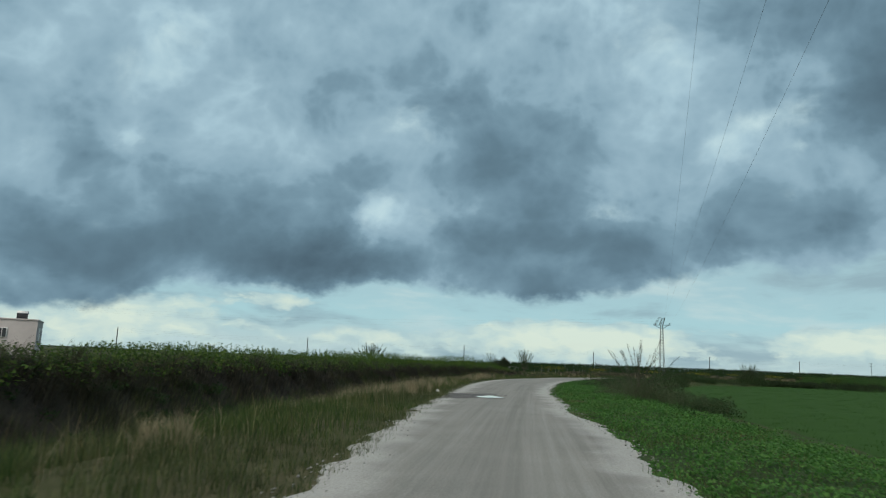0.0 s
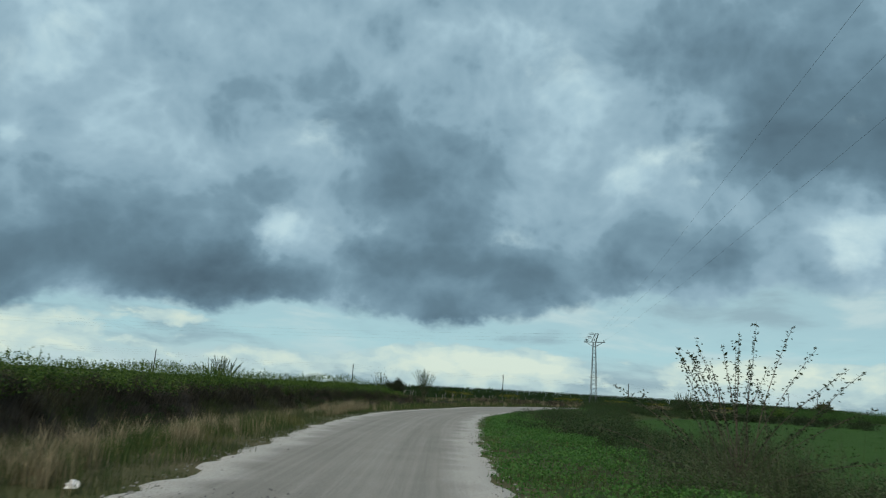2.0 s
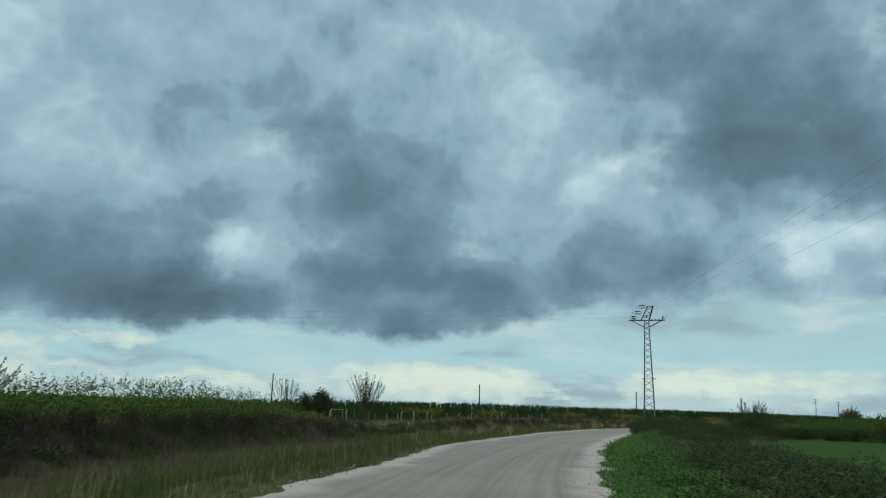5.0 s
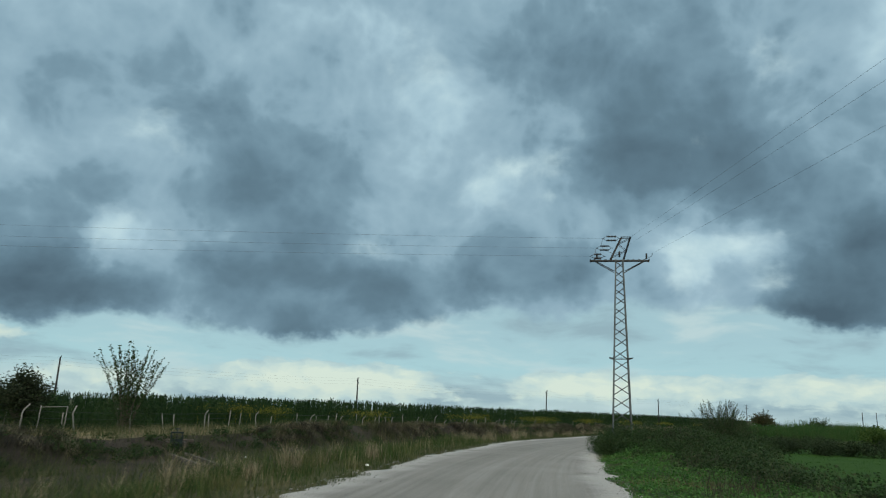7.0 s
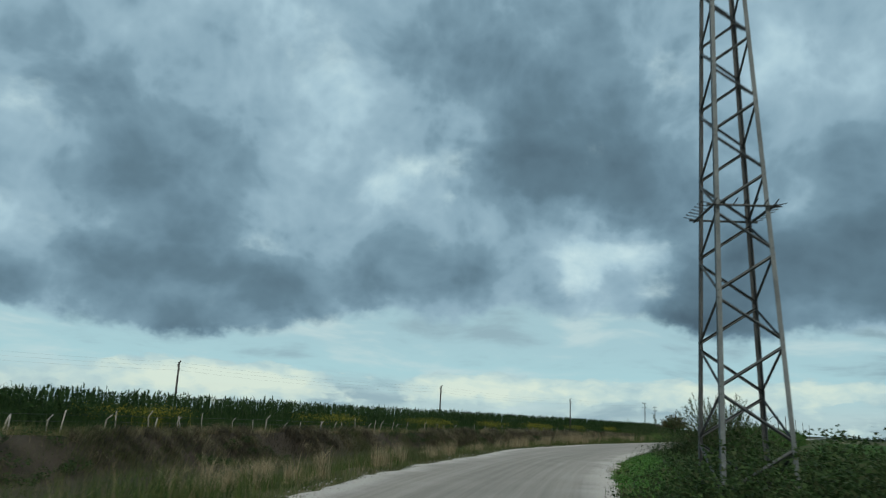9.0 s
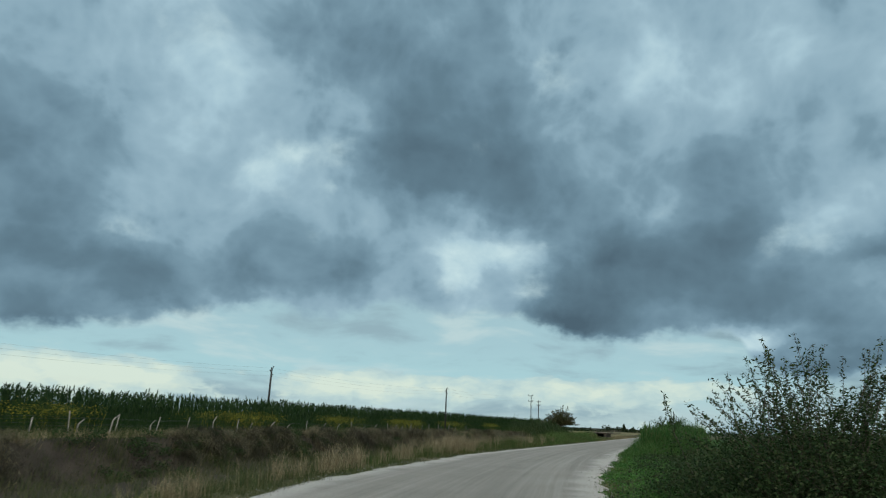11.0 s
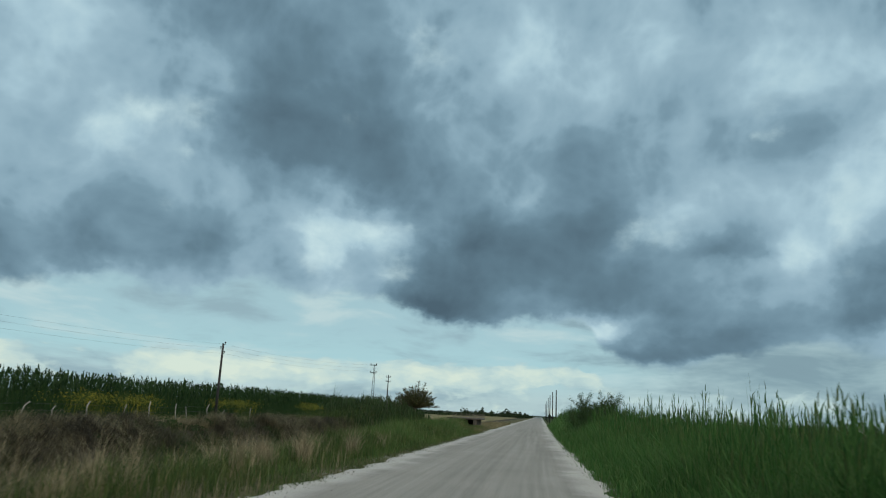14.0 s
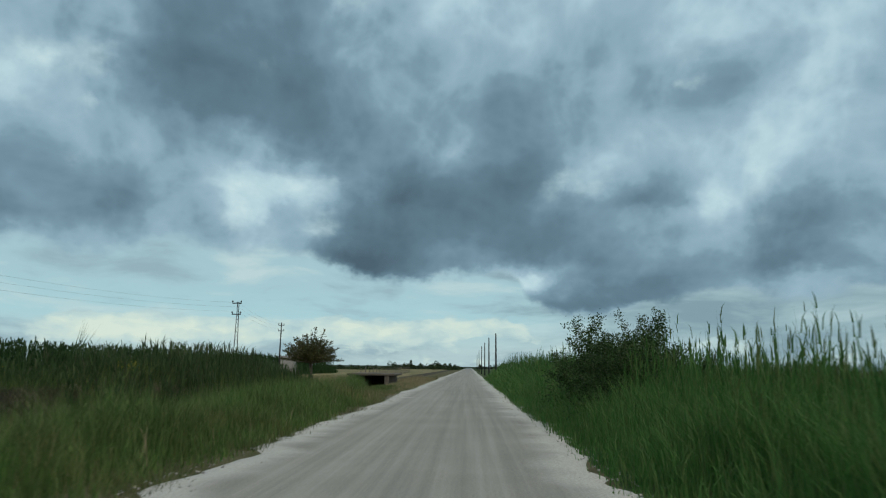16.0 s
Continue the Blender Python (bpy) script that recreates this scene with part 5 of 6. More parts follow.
def shrub_belt():
    """Dense shrubs behind the first stretch of bank, uneven at the top."""
    def reach(s, lat):
        ground = lie(s, lat)
        return np.maximum((steps(BELT_TOP, s) - ground) * (0.72 + 0.30 * wave(s, lat, 10, 21) + 0.16 * wave(s, lat, 3, 22)), 0.3)

    s, q = spots(1900, -10, 95, 0, 1)
    lat = steps(BANK_FOOT, s) + 0.9 + q * 6.0
    top = reach(s, lat) * np.interp(q, [0.0, 0.22], [0.62, 1.0])
    base = root(s, lat, 0)
    at = []
    for k in range(len(s)):
        n = 64
        r = RNG.uniform(0, 1, (n, 1)) ** 0.6
        d = RNG.normal(0, 1, (n, 3))
        d /= np.linalg.norm(d, axis=1)[:, None]
        at.append(base[k] + np.array([0, 0, top[k] * 0.48]) + d * r * np.array([0.6, 0.6, top[k] * 0.46]))
    at = np.vstack(at)
    # upright shoots
    m = 2400
    s2, q2 = spots(m, -10, 94, 0, 1)
    l2 = steps(BANK_FOOT, s2) + 1.8 + q2 * 5.0
    t2 = reach(s2, l2)
    b2 = root(s2, l2, 0) + np.stack([0 * t2, 0 * t2, t2 * 0.80], axis=1)
    shoot = RNG.uniform(0.12, 0.32, m) * np.interp(s2, [0, 50, 80], [0.8, 1.3, 1.6])
    along = RNG.uniform(0, 1, (m, 9))
    tip = RNG.normal(0, 0.12, (m, 1, 2))
    pts = np.repeat(b2[:, None, :], 9, axis=1)
    pts[:, :, 2] += along * shoot[:, None]
    pts[:, :, :2] += tip * along[:, :, None] + RNG.normal(0, 0.025, (m, 9, 2))
    pts = pts.reshape(-1, 3)
    stand("hedgerow", [leaves(at, RNG.uniform(0.06, 0.135, len(at)), 0.55, 0.3, True), leaves(pts, RNG.uniform(0.05, 0.10, len(pts)), 0.45, 0.1), blades(b2, shoot, np.full(m, 0.012), RNG.uniform(0, 6.28, m), np.full(m, 0.12))], SHRUB, "dense green hedgerow of shoots above the dry bank", "hedge")


def crop():
    """Tall maize behind the fence."""
    rows = []
    for lat, thick in zip(np.concatenate([np.arange(22.6, 29, 0.65), np.arange(29, 46, 1.7)]), [1.0] * 10 + [0.7] * 10):
        n = int(215 / 0.34 * thick)
        s = np.sort(RNG.uniform(84, 299, n))
        rows.append((s, np.full(n, lat) + RNG.normal(0, 0.10, n)))
    s, lat = np.concatenate([r[0] for r in rows]), np.concatenate([r[1] for r in rows])
    n = len(s)
    hgt = (1.88 + 0.22 * wave(s, lat, 6, 31)) * RNG.uniform(0.92, 1.08, n) * np.interp(s, [84, 110, 118, 135, 150, 200, 250, 299], [0.6, 0.66, 0.80, 0.93, 0.98, 1.12, 1.15, 1.1])
    base = root(s, lat, 0)
    stalk = blades(base, hgt, np.full(n, 0.03), RNG.uniform(0, 6.28, n), np.full(n, 0.06))
    k = 8
    at = np.repeat(base, k, axis=0)
    frac = np.tile(np.linspace(0.30, 0.95, k), n) + RNG.uniform(-0.04, 0.04, n * k)
    at[:, 2] += np.repeat(hgt, k) * frac
    leaf = blades(at, RNG.uniform(0.30, 0.55, n * k) * (1.1 - 0.45 * frac), np.full(n * k, 0.075), RNG.uniform(0, 6.28, n * k), RNG.uniform(0.25, 1.1, n * k), 0.5)
    stand("maize_crop", [stalk, leaf], CROP, "tall dark green maize crop with spiky tops", "crop")
    s, lat = spots(640, 116, 232, 20.8, 22.3)
    keep = wave(s, lat, 14, 41) > 0.55
    s, lat = s[keep], lat[keep]
    base = root(s, lat, 0)
    at = np.repeat(base, 70, axis=0) + RNG.normal(0, 1, (len(s) * 70, 3)) * (0.34, 0.34, 0.16)
    at[:, 2] += 1.05
    stand("yellow_weeds", [leaves(at, RNG.uniform(0.04, 0.08, len(at)), 0.6, 0.2), tufts(s, lat, 10, 0.25, np.full(len(s), 1.0), 0.02, 0.2)], YELLOW, "yellow-flowering weeds along the crop edge", "flowers")
    s, lat = spots(3000, 84, 262, 20.4, 22.8)
    stand("crop_edge_weeds", [tufts(s, lat, 14, 0.2, 0.55 + 0.65 * wave(s, lat, 9, 43), 0.035, 0.35, plain=True)], CROP, "rank dark green weeds between fence and crop", "weeds")


def right_verge():
    s, q = spots(17000, -8, 160, 0, 1)
    ri = steps(RIGHT_EDGE, s)
    lat = ri + 0.05 - q ** 1.1 * 6.6
    p = wave(s, lat, 2.4, 51)
    near = np.clip((ri - lat) / 1.0, 0.12, 1)
    keep = (RNG.uniform(0, 1, len(s)) < 0.35 + 0.75 * p) & ((s < 100) | (lat > -3.9))
    s, lat, p, near = s[keep], lat[keep], p[keep], near[keep]
    base = root(s, lat, 0)
    each = 26
    m = len(s) * each
    h = np.repeat((0.06 + 0.26 * p) * near, each)
    at = np.repeat(base, each, axis=0) + RNG.normal(0, 1, (m, 3)) * (0.14, 0.14, 0)
    at[:, 2] += h * RNG.uniform(0.15, 1.1, m)
    stand("broadleaf_weeds", [leaves(at, RNG.uniform(0.028, 0.068, m), 0.7, 0.6, True)], WEED, "low bright green broad-leaved weeds on the verge", "weeds")
    s, lat = spots(13000, -8, 160, 0, 1)
    lat = steps(RIGHT_EDGE, s) + 0.1 - lat * 7.0
    stand("short_grass", [tufts(s, lat, 9, 0.10, 0.08 + 0.18 * wave(s, lat, 4, 53), 0.012, 0.45, plain=True)], TALL_GREEN, "short green grass among the weeds", "grass")


def clump(at, wide, tall, n):
    """Leaf places of a rounded, lumpy bush."""
    lumps = max(4, int(n / 160))
    c = RNG.normal(0, 1, (lumps, 3))
    c /= np.linalg.norm(c, axis=1)[:, None]
    c *= RNG.uniform(0.3, 0.85, (lumps, 1)) * np.array([wide, wide, tall * 0.55])
    c[:, 2] = np.abs(c[:, 2]) * 1.1 + tall * 0.18
    who = RNG.randint(0, lumps, n)
    d = RNG.normal(0, 1, (n, 3))
    d /= np.linalg.norm(d, axis=1)[:, None]
    p = c[who] + d * RNG.uniform(0.5, 1.0, (n, 1)) ** 0.5 * np.array([wide * 0.42, wide * 0.42, tall * 0.30])
    p[:, 2] = np.maximum(p[:, 2], 0.02)
    return np.asarray(at) + p


def brambles():
    at = []
    # scattered along the slope
    s, lat = spots(380, 22, 100, -7.0, -2.8)
    keep = (wave(s, lat, 9, 61) > 0.40) & ((s > 38) | (lat < -5.4)) & ((s < 81) | (s > 97))
    s, lat = s[keep], lat[keep]
    for b, w in zip(root(s, lat, 0.05), RNG.uniform(0.35, 0.8, len(s)) * np.interp(s, [10, 30, 100], [0.7, 1.0, 1.0])):
        at.append(clump(b, w, w * 0.75, 220))
    # a thick belt along the crest of the field's slope
    s, lat = spots(190, 30, 112, -7.0, -4.2)
    keep = ((s > 40) | (lat < -5.6)) & (s < 81) | (s > 98)
    s, lat = np.concatenate([s[keep], RNG.uniform(64, 80, 80)]), np.concatenate([lat[keep], RNG.uniform(-6.8, -4.2, 80)])
    for b, w in zip(root(s, lat, 0.05), RNG.uniform(0.5, 0.95, len(s)) * np.interp(s, [30, 60, 112], [0.7, 0.9, 1.0])):
        at.append(clump(b, w, w * 0.9, 260))
    # the high scrub along the slope
    scrub = []
    s, lat = spots(520, 8, 99, -9.4, -4.6)
    keep = (wave(s, lat, 7, 63) > np.interp(s, [8, 26, 36], [0.9, 0.8, 0.20])) & ((s < 82) | (s > 96) | (lat < -6.4)) & (lat < np.interp(s, [8, 40, 99], [-5.2, -4.8, -4.6]))
    s, lat = s[keep], lat[keep]
    for b, w in zip(root(s, lat, 0.05), RNG.uniform(0.55, 0.95, len(s)) * np.interp(s, [8, 30], [0.65, 1.0])):
        scrub.append(clump(b, w, w * RNG.uniform(1.1, 1.7), 620))
    s, lat = spots(230, 146, 184, -8.8, -5.2)
    for b, w, h in zip(root(s, lat, 0.05), RNG.uniform(0.8, 1.2, len(s)), np.interp(s, [146, 160, 172, 184], [0.6, 0.75, 0.9, 1.3])):
        scrub.append(clump(b, w, h * RNG.uniform(0.85, 1.15), 460))
    scrub = np.vstack(scrub)
    stand("slope_scrub", [leaves(scrub, RNG.uniform(0.04, 0.085, len(scrub)), 0.6, 0.3, True)], SCRUB, "grey-olive scrub standing along the field's slope", "scrub")
    # mound round the pylon
    mound = []
    s, lat = spots(260, 98, 130, -7.0, -1.6)
    keep = (s - 114) ** 2 / 15 ** 2 + (lat + 5.0) ** 2 / 2.5 ** 2 < 1
    keep &= (lat < -4.4) | (s > 104)
    s, lat = s[keep], lat[keep]
    for b, w in zip(root(s, lat, 0.05), RNG.uniform(0.5, 1.0, len(s))):
        mound.append(clump(b, w * 1.1, w * 0.92, 760))
    # the heap that hides the pylon's feet
    for dx, dy, high in ((-0.75, 0.35, 0.8), (-0.95, -0.45, 0.85), (-0.35, -0.95, 0.95), (0.45, -1.0, 1.0), (0.25, 0.65, 0.85), (0.0, 0.0, 1.0), (-1.3, -1.2, 0.7), (-0.6, -1.8, 0.85), (0.4, -1.9, 0.95), (0.9, -0.2, 1.0), (1.0, -1.4, 1.0)):
        mound.append(clump((31.74 + dx, 103.73 + dy, -0.08), 0.80, high * 1.62, 5200))
    for x, y, high in ((33.2, 103.4, 1.1), (34.4, 104.6, 1.05), (34.2, 102.4, 1.35), (35.8, 103.6, 1.4), (35.6, 101.6, 1.25), (37.2, 102.8, 1.25), (33.6, 101.0, 1.1), (37.6, 105.0, 1.1), (36.4, 106.2, 1.2), (39.4, 107.2, 1.3), (39.2, 104.2, 1.2)):
        mound.append(clump((x, y, -0.4), 1.15, high + 0.25, 4200))
    late = []
    s, lat = spots(330, 128, 168, -8.8, -2.8)
    for b, w in zip(root(s, lat, 0.05), RNG.uniform(0.45, 0.8, len(s)) * np.where(s > 150, 0.95, 1.0)):
        late.append(clump(b, w, w * 0.85, 420))
    late = np.vstack(late)
    stand("brambles", [leaves(late, RNG.uniform(0.030, 0.062, len(late)), 0.65, 0.35, True)], SCRUB, "tangled green brambles on the slope below the cane", "brambles")
    at = np.vstack(at)
    s, lat = spots(1150, 40, 130, -7.0, -3.4)
    keep = wave(s, lat, 9, 61) > 0.42
    stalks = tufts(s[keep], lat[keep], 12, 0.2, 0.34 + 0.5 * wave(s[keep], lat[keep], 6, 62), 0.008, 0.7)
    stand("brambles", [leaves(at, RNG.uniform(0.038, 0.078, len(at)), 0.7, 0.4, True)], BRAMBLE, "dark tangled brambles on the embankment", "brambles")
    mound = np.vstack(mound)
    stand("brambles", [leaves(mound, RNG.uniform(0.030, 0.060, len(mound)), 0.7, 0.4, True)], BRAMBLE, "dark brambles heaped round the feet of the pylon", "brambles")
    stand("dead_stalks", [stalks], DRY_SHADED, "brown dead stalks among the brambles", "weeds")


def along_line(points, n, wide):
    """Places scattered along a line over the plan."""
    p = np.array(points, float)
    d = np.concatenate([[0], np.cumsum(np.hypot(*np.diff(p, axis=0).T))])
    t = RNG.uniform(0, d[-1], n)
    return np.stack([np.interp(t, d, p[:, 0]) + RNG.normal(0, wide, n), np.interp(t, d, p[:, 1]) + RNG.normal(0, wide, n), np.full(n, -0.62)], axis=1)


def hedges():
    def belt(points, n, wide, top, each, leaf, spread):
        spots_ = along_line(points, n, wide)
        t = top * (0.7 + 0.6 * wave(spots_[:, 0], spots_[:, 1], 11, 71))
        at = np.vstack([clump(b, spread, h, each) for b, h in zip(spots_, t)])
        return leaves(at, RNG.uniform(leaf * 0.7, leaf * 1.5, len(at)), 0.7, 0.3, True)

    stand("hedge", [belt([(152, 155), (170, 169), (190, 186)], 190, 1.6, 2.9, 260, 0.13, 1.4)], SCRUB, "olive reedy belt standing beyond the low field", "hedge")
    stand("hedge", [belt([(126, 149), (142, 141), (172, 128)], 110, 0.5, 0.95, 160, 0.12, 0.9)], HEDGE, "low dark hedge at the far edge of the green field", "hedge")
    stand("hedge", [belt([(85, 118), (120, 108), (180, 100)], 260, 1.6, 2.6, 100, 0.21, 1.3)], HEDGE, "dark hedge crossing the low fields", "hedge")
    stand("hedge", [belt([(54.5, 121.6), (59.5, 119.2), (64, 114.5), (71, 106)], 75, 0.7, 1.75, 420, 0.085, 0.95)], HEDGE, "low dark hedge closing the near end of the green field", "hedge")
    at = along_line([(151, 154), (170, 169), (192, 188)], 1100, 1.6)
    n = len(at) * 10
    stand("far_reeds", [blades(np.repeat(at, 10, axis=0) + RNG.normal(0, 0.3, (n, 3)) * (1, 1, 0), RNG.uniform(1.6, 3.3, n), np.full(n, 0.03), RNG.uniform(0, 6.28, n), RNG.uniform(0.05, 0.4, n), plain=True)], VERGE, "pale olive reeds topping the far hedge", "reeds")


def wheat():
    s, lat = spots(13000, -6, 222, 0, 1)
    lat = -8.7 - 32 * lat ** 1.5
    stand("young_wheat", [tufts(s, lat, 6, 0.18, np.full(len(s), 0.10), 0.02, 0.5, plain=True)], WHEAT, "short bright green cereal in the low field", "crop")


def canes():
    """Giant cane crowding the right of the road, and reeds in the ditch."""
    s, q = spots(4000, 163, 262, 0, 1)
    lat = -3.0 - q ** 0.9 * np.interp(s, [163, 168, 174, 186], [1.0, 2.6, 3.4, 4.0])
    n = len(s)
    near = np.clip((-lat - 1.7) / 1.5, 0.2, 1)
    hgt = (1.14 + 0.46 * wave(s, lat, 5, 81)) * near * RNG.uniform(0.8, 1.12, n) * np.interp(s, [160, 163, 185, 240, 262], [0.75, 1.0, 1.10, 1.42, 1.1])
    tallest = RNG.uniform(0, 1, n) < 0.05
    hgt = np.where(tallest & (near > 0.9), hgt * 1.08, hgt) - np.where(lat < -3.6, lie(s, lat) * 0.8, 0)
    base = root(s, lat, 0)
    s3, l3 = spots(250, 167, 232, -7.2, -4.0)
    l3 = np.maximum(l3, np.interp(s3, [168, 176], [-5.6, -7.2]))
    h3 = RNG.uniform(1.75, 2.45, len(s3)) * np.interp(s3, [166, 176, 232], [0.8, 1.0, 1.05]) - lie(s3, l3) * 0.7
    base, hgt = np.vstack([base, root(s3, l3, 0)]), np.concatenate([hgt, h3])
    n = len(hgt)
    stalk = blades(base, hgt, np.full(n, 0.014), RNG.uniform(0, 6.28, n), RNG.uniform(0.03, 0.16, n))
    k = 13
    at = np.repeat(base, k, axis=0)
    frac = np.tile(np.linspace(0.10, 0.94, k), n) + RNG.uniform(-0.03, 0.03, n * k)
    at[:, 2] += np.repeat(hgt, k) * frac
    leaf = blades(at, RNG.uniform(0.28, 0.52, n * k) * (1.15 - 0.62 * frac), np.full(n * k, 0.024), RNG.uniform(0, 6.28, n * k), RNG.uniform(0.20, 0.85, n * k) * (1.2 - 0.7 * frac), 0.45)
    stand("giant_cane", [stalk, leaf], CANE, "dense bright green giant cane beside the road", "cane")
    s, lat = spots(520, 199, 222, 8.8, 12.4)
    hgt = (1.25 + 0.75 * wave(s, lat, 5, 82)) * np.interp(s, [199, 204, 216, 222], [0.6, 1.0, 1.0, 0.7])
    base, n, k = root(s, lat, 0), len(s), 18
    at = np.repeat(base, k, axis=0)
    frac = RNG.uniform(0.15, 0.98, n * k)
    at[:, 2] += np.repeat(hgt, k) * frac
    leaf = blades(at, RNG.uniform(0.28, 0.50, n * k), np.full(n * k, 0.034), RNG.uniform(0, 6.28, n * k), RNG.uniform(0.2, 0.9, n * k), 0.45)
    plume = root(np.full(26, 203.0) + RNG.normal(0, 0.12, 26), np.full(26, 12.6) + RNG.normal(0, 0.12, 26), 0)
    stand("ditch_reeds", [blades(base, hgt, np.full(n, 0.014), RNG.uniform(0, 6.28, n), RNG.uniform(0.03, 0.2, n)), leaf, blades(plume, RNG.uniform(1.9, 2.75, 26), np.full(26, 0.022), RNG.uniform(-0.3, 0.6, 26), RNG.uniform(0.15, 0.4, 26))], SCRUB, "dense dark green reeds crowding the ditch", "reeds")
    s, q = spots(14000, 161, 262, 0, 1)
    lat = steps(RIGHT_EDGE, s) + 0.05 - q ** 1.1 * np.interp(s, [161, 166, 174, 186], [1.3, 3.0, 3.8, 4.6])
    keep = (lat > -2.9) | (s > 159 - (lat + 2.9) * 1.2)
    s, lat = s[keep], lat[keep]
    near = np.clip((steps(RIGHT_EDGE, s) - lat) / 1.3, 0, 1) * np.interp(s, [161, 164], [0.6, 1.0])
    stand("cane_edge_grass", [tufts(s, lat, 9, 0.12, (0.16 + 1.06 * near) * (0.75 + 0.5 * wave(s, lat, 3.0, 83)) * np.interp(s, [155, 175, 200, 250], [0.9, 1.0, 1.22, 1.15]), 0.016, 0.5)], LUSH, "long green grass leaning out at the road edge", "grass")


def tussocks(s, lat, each, length, bend, droop, wide, lean=None, foot=0.07):
    """Fans of long blades from one root, arching over."""
    n = len(s)
    S, L = np.repeat(s, each) + RNG.normal(0, foot, n * each), np.repeat(lat, each) + RNG.normal(0, foot, n * each)
    h = np.repeat(length, each) * RNG.uniform(0.6, 1.15, n * each)
    aim = RNG.uniform(0, 2 * np.pi, n * each)
    if lean is not None:
        dx, dy = np.interp(S, LINE_S, LINE_D[:, 0]), np.interp(S, LINE_S, LINE_D[:, 1])
        aim = np.arctan2(-dx, dy) + lean + RNG.normal(0, 0.55, n * each)
    b = np.clip(bend * RNG.uniform(0.35, 1.35, n * each), 0.05, 1.5)
    return blades(root(S, L), h, wide * RNG.uniform(0.6, 1.3, n * each), aim, b, droop)


def tussock_grass():
    # pale bleached tussocks standing in the verge
    s = np.concatenate([RNG.uniform(-4, 62, 400), RNG.uniform(84, 192, 330), RNG.uniform(154, 174, 110)])
    lat = np.maximum(RNG.uniform(4.3, 7.0, len(s)), steps(LEFT_EDGE, s) + 0.55)
    keep = wave(s, lat, 7.0, 101) > np.interp(s, [20, 34, 84, 106, 115, 172], [0.40, 0.55, 0.58, 0.55, 0.42, 0.40])
    s, lat = s[keep], lat[keep]
    # a close group of tall ones before the cane
    s, lat = np.concatenate([s, RNG.uniform(162.5, 168.5, 22)]), np.concatenate([lat, RNG.uniform(4.9, 6.2, 22)])
    stand("straw_tussocks", [tussocks(s, lat, 70, RNG.uniform(0.42, 0.80, len(s)) * np.interp(s, [140, 156, 166, 180], [1.0, 1.4, 1.4, 1.1]), 0.55, 0.3, 0.009)], BLEACHED, "pale bleached grass tussocks in the verge", "grass")
    # long thatch hanging over the bank's lip towards the ditch
    s = np.concatenate([RNG.uniform(88, 226, 1300), RNG.uniform(140, 208, 500)])
    foot = steps(BANK_FOOT, s)
    lat = foot + RNG.uniform(0.4, 1.9, len(s))
    keep = (wave(s, lat, 6.0, 103) > 0.34) & ((s < 100.5) | (s > 110))
    s, lat = s[keep], lat[keep]
    length = RNG.uniform(0.55, 1.0, len(s)) * np.interp(s, [88, 120, 145, 165, 226], [0.55, 0.60, 0.75, 0.85, 0.85])
    pale = RNG.uniform(0, 1, len(s)) < np.interp(s, [120, 175], [0.42, 0.48])
    stand("hanging_thatch", [tussocks(s[pale], lat[pale], 62, length[pale], 1.1, 0.62, 0.010, 0.0, 0.12)], THATCH, "bleached straw thatch arching over the ditch bank", "grass")
    # the rest takes the darker colour, which stands for shade under the lip
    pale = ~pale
    stand("hanging_thatch", [tussocks(s[pale], lat[pale], 62, length[pale], 1.1, 0.66, 0.010, 0.0, 0.12)], DRY_SHADED, "dead thatch hanging down the ditch bank, the shade under the lip put into its colour", "grass")
    # pale tufts standing along the lip
    s = np.concatenate([RNG.uniform(112, 210, 460), RNG.uniform(182, 208, 110)])
    lat = steps(BANK_FOOT, s) + RNG.uniform(1.15, 2.3, len(s))
    keep = wave(s, lat, 8.0, 113) > 0.42
    s, lat = s[keep], lat[keep]
    stand("lip_straw", [tussocks(s, lat, 60, RNG.uniform(0.22, 0.45, len(s)), 0.95, 0.35, 0.010, -0.3, 0.10)], BLEACHED, "pale bleached straw tufts along the lip of the bank", "grass")
    # dead stems hanging under the hedgerow; their dark colour stands in for its shade
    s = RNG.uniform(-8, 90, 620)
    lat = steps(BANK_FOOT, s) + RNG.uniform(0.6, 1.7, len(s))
    stand("hanging_stems", [tussocks(s, lat, 46, RNG.uniform(0.5, 0.95, len(s)), 0.95, 0.6, 0.010, 0.0, 0.14)], DRY_SHADED, "dead stems hanging under the hedgerow, its shade put into their dark colour", "grass")


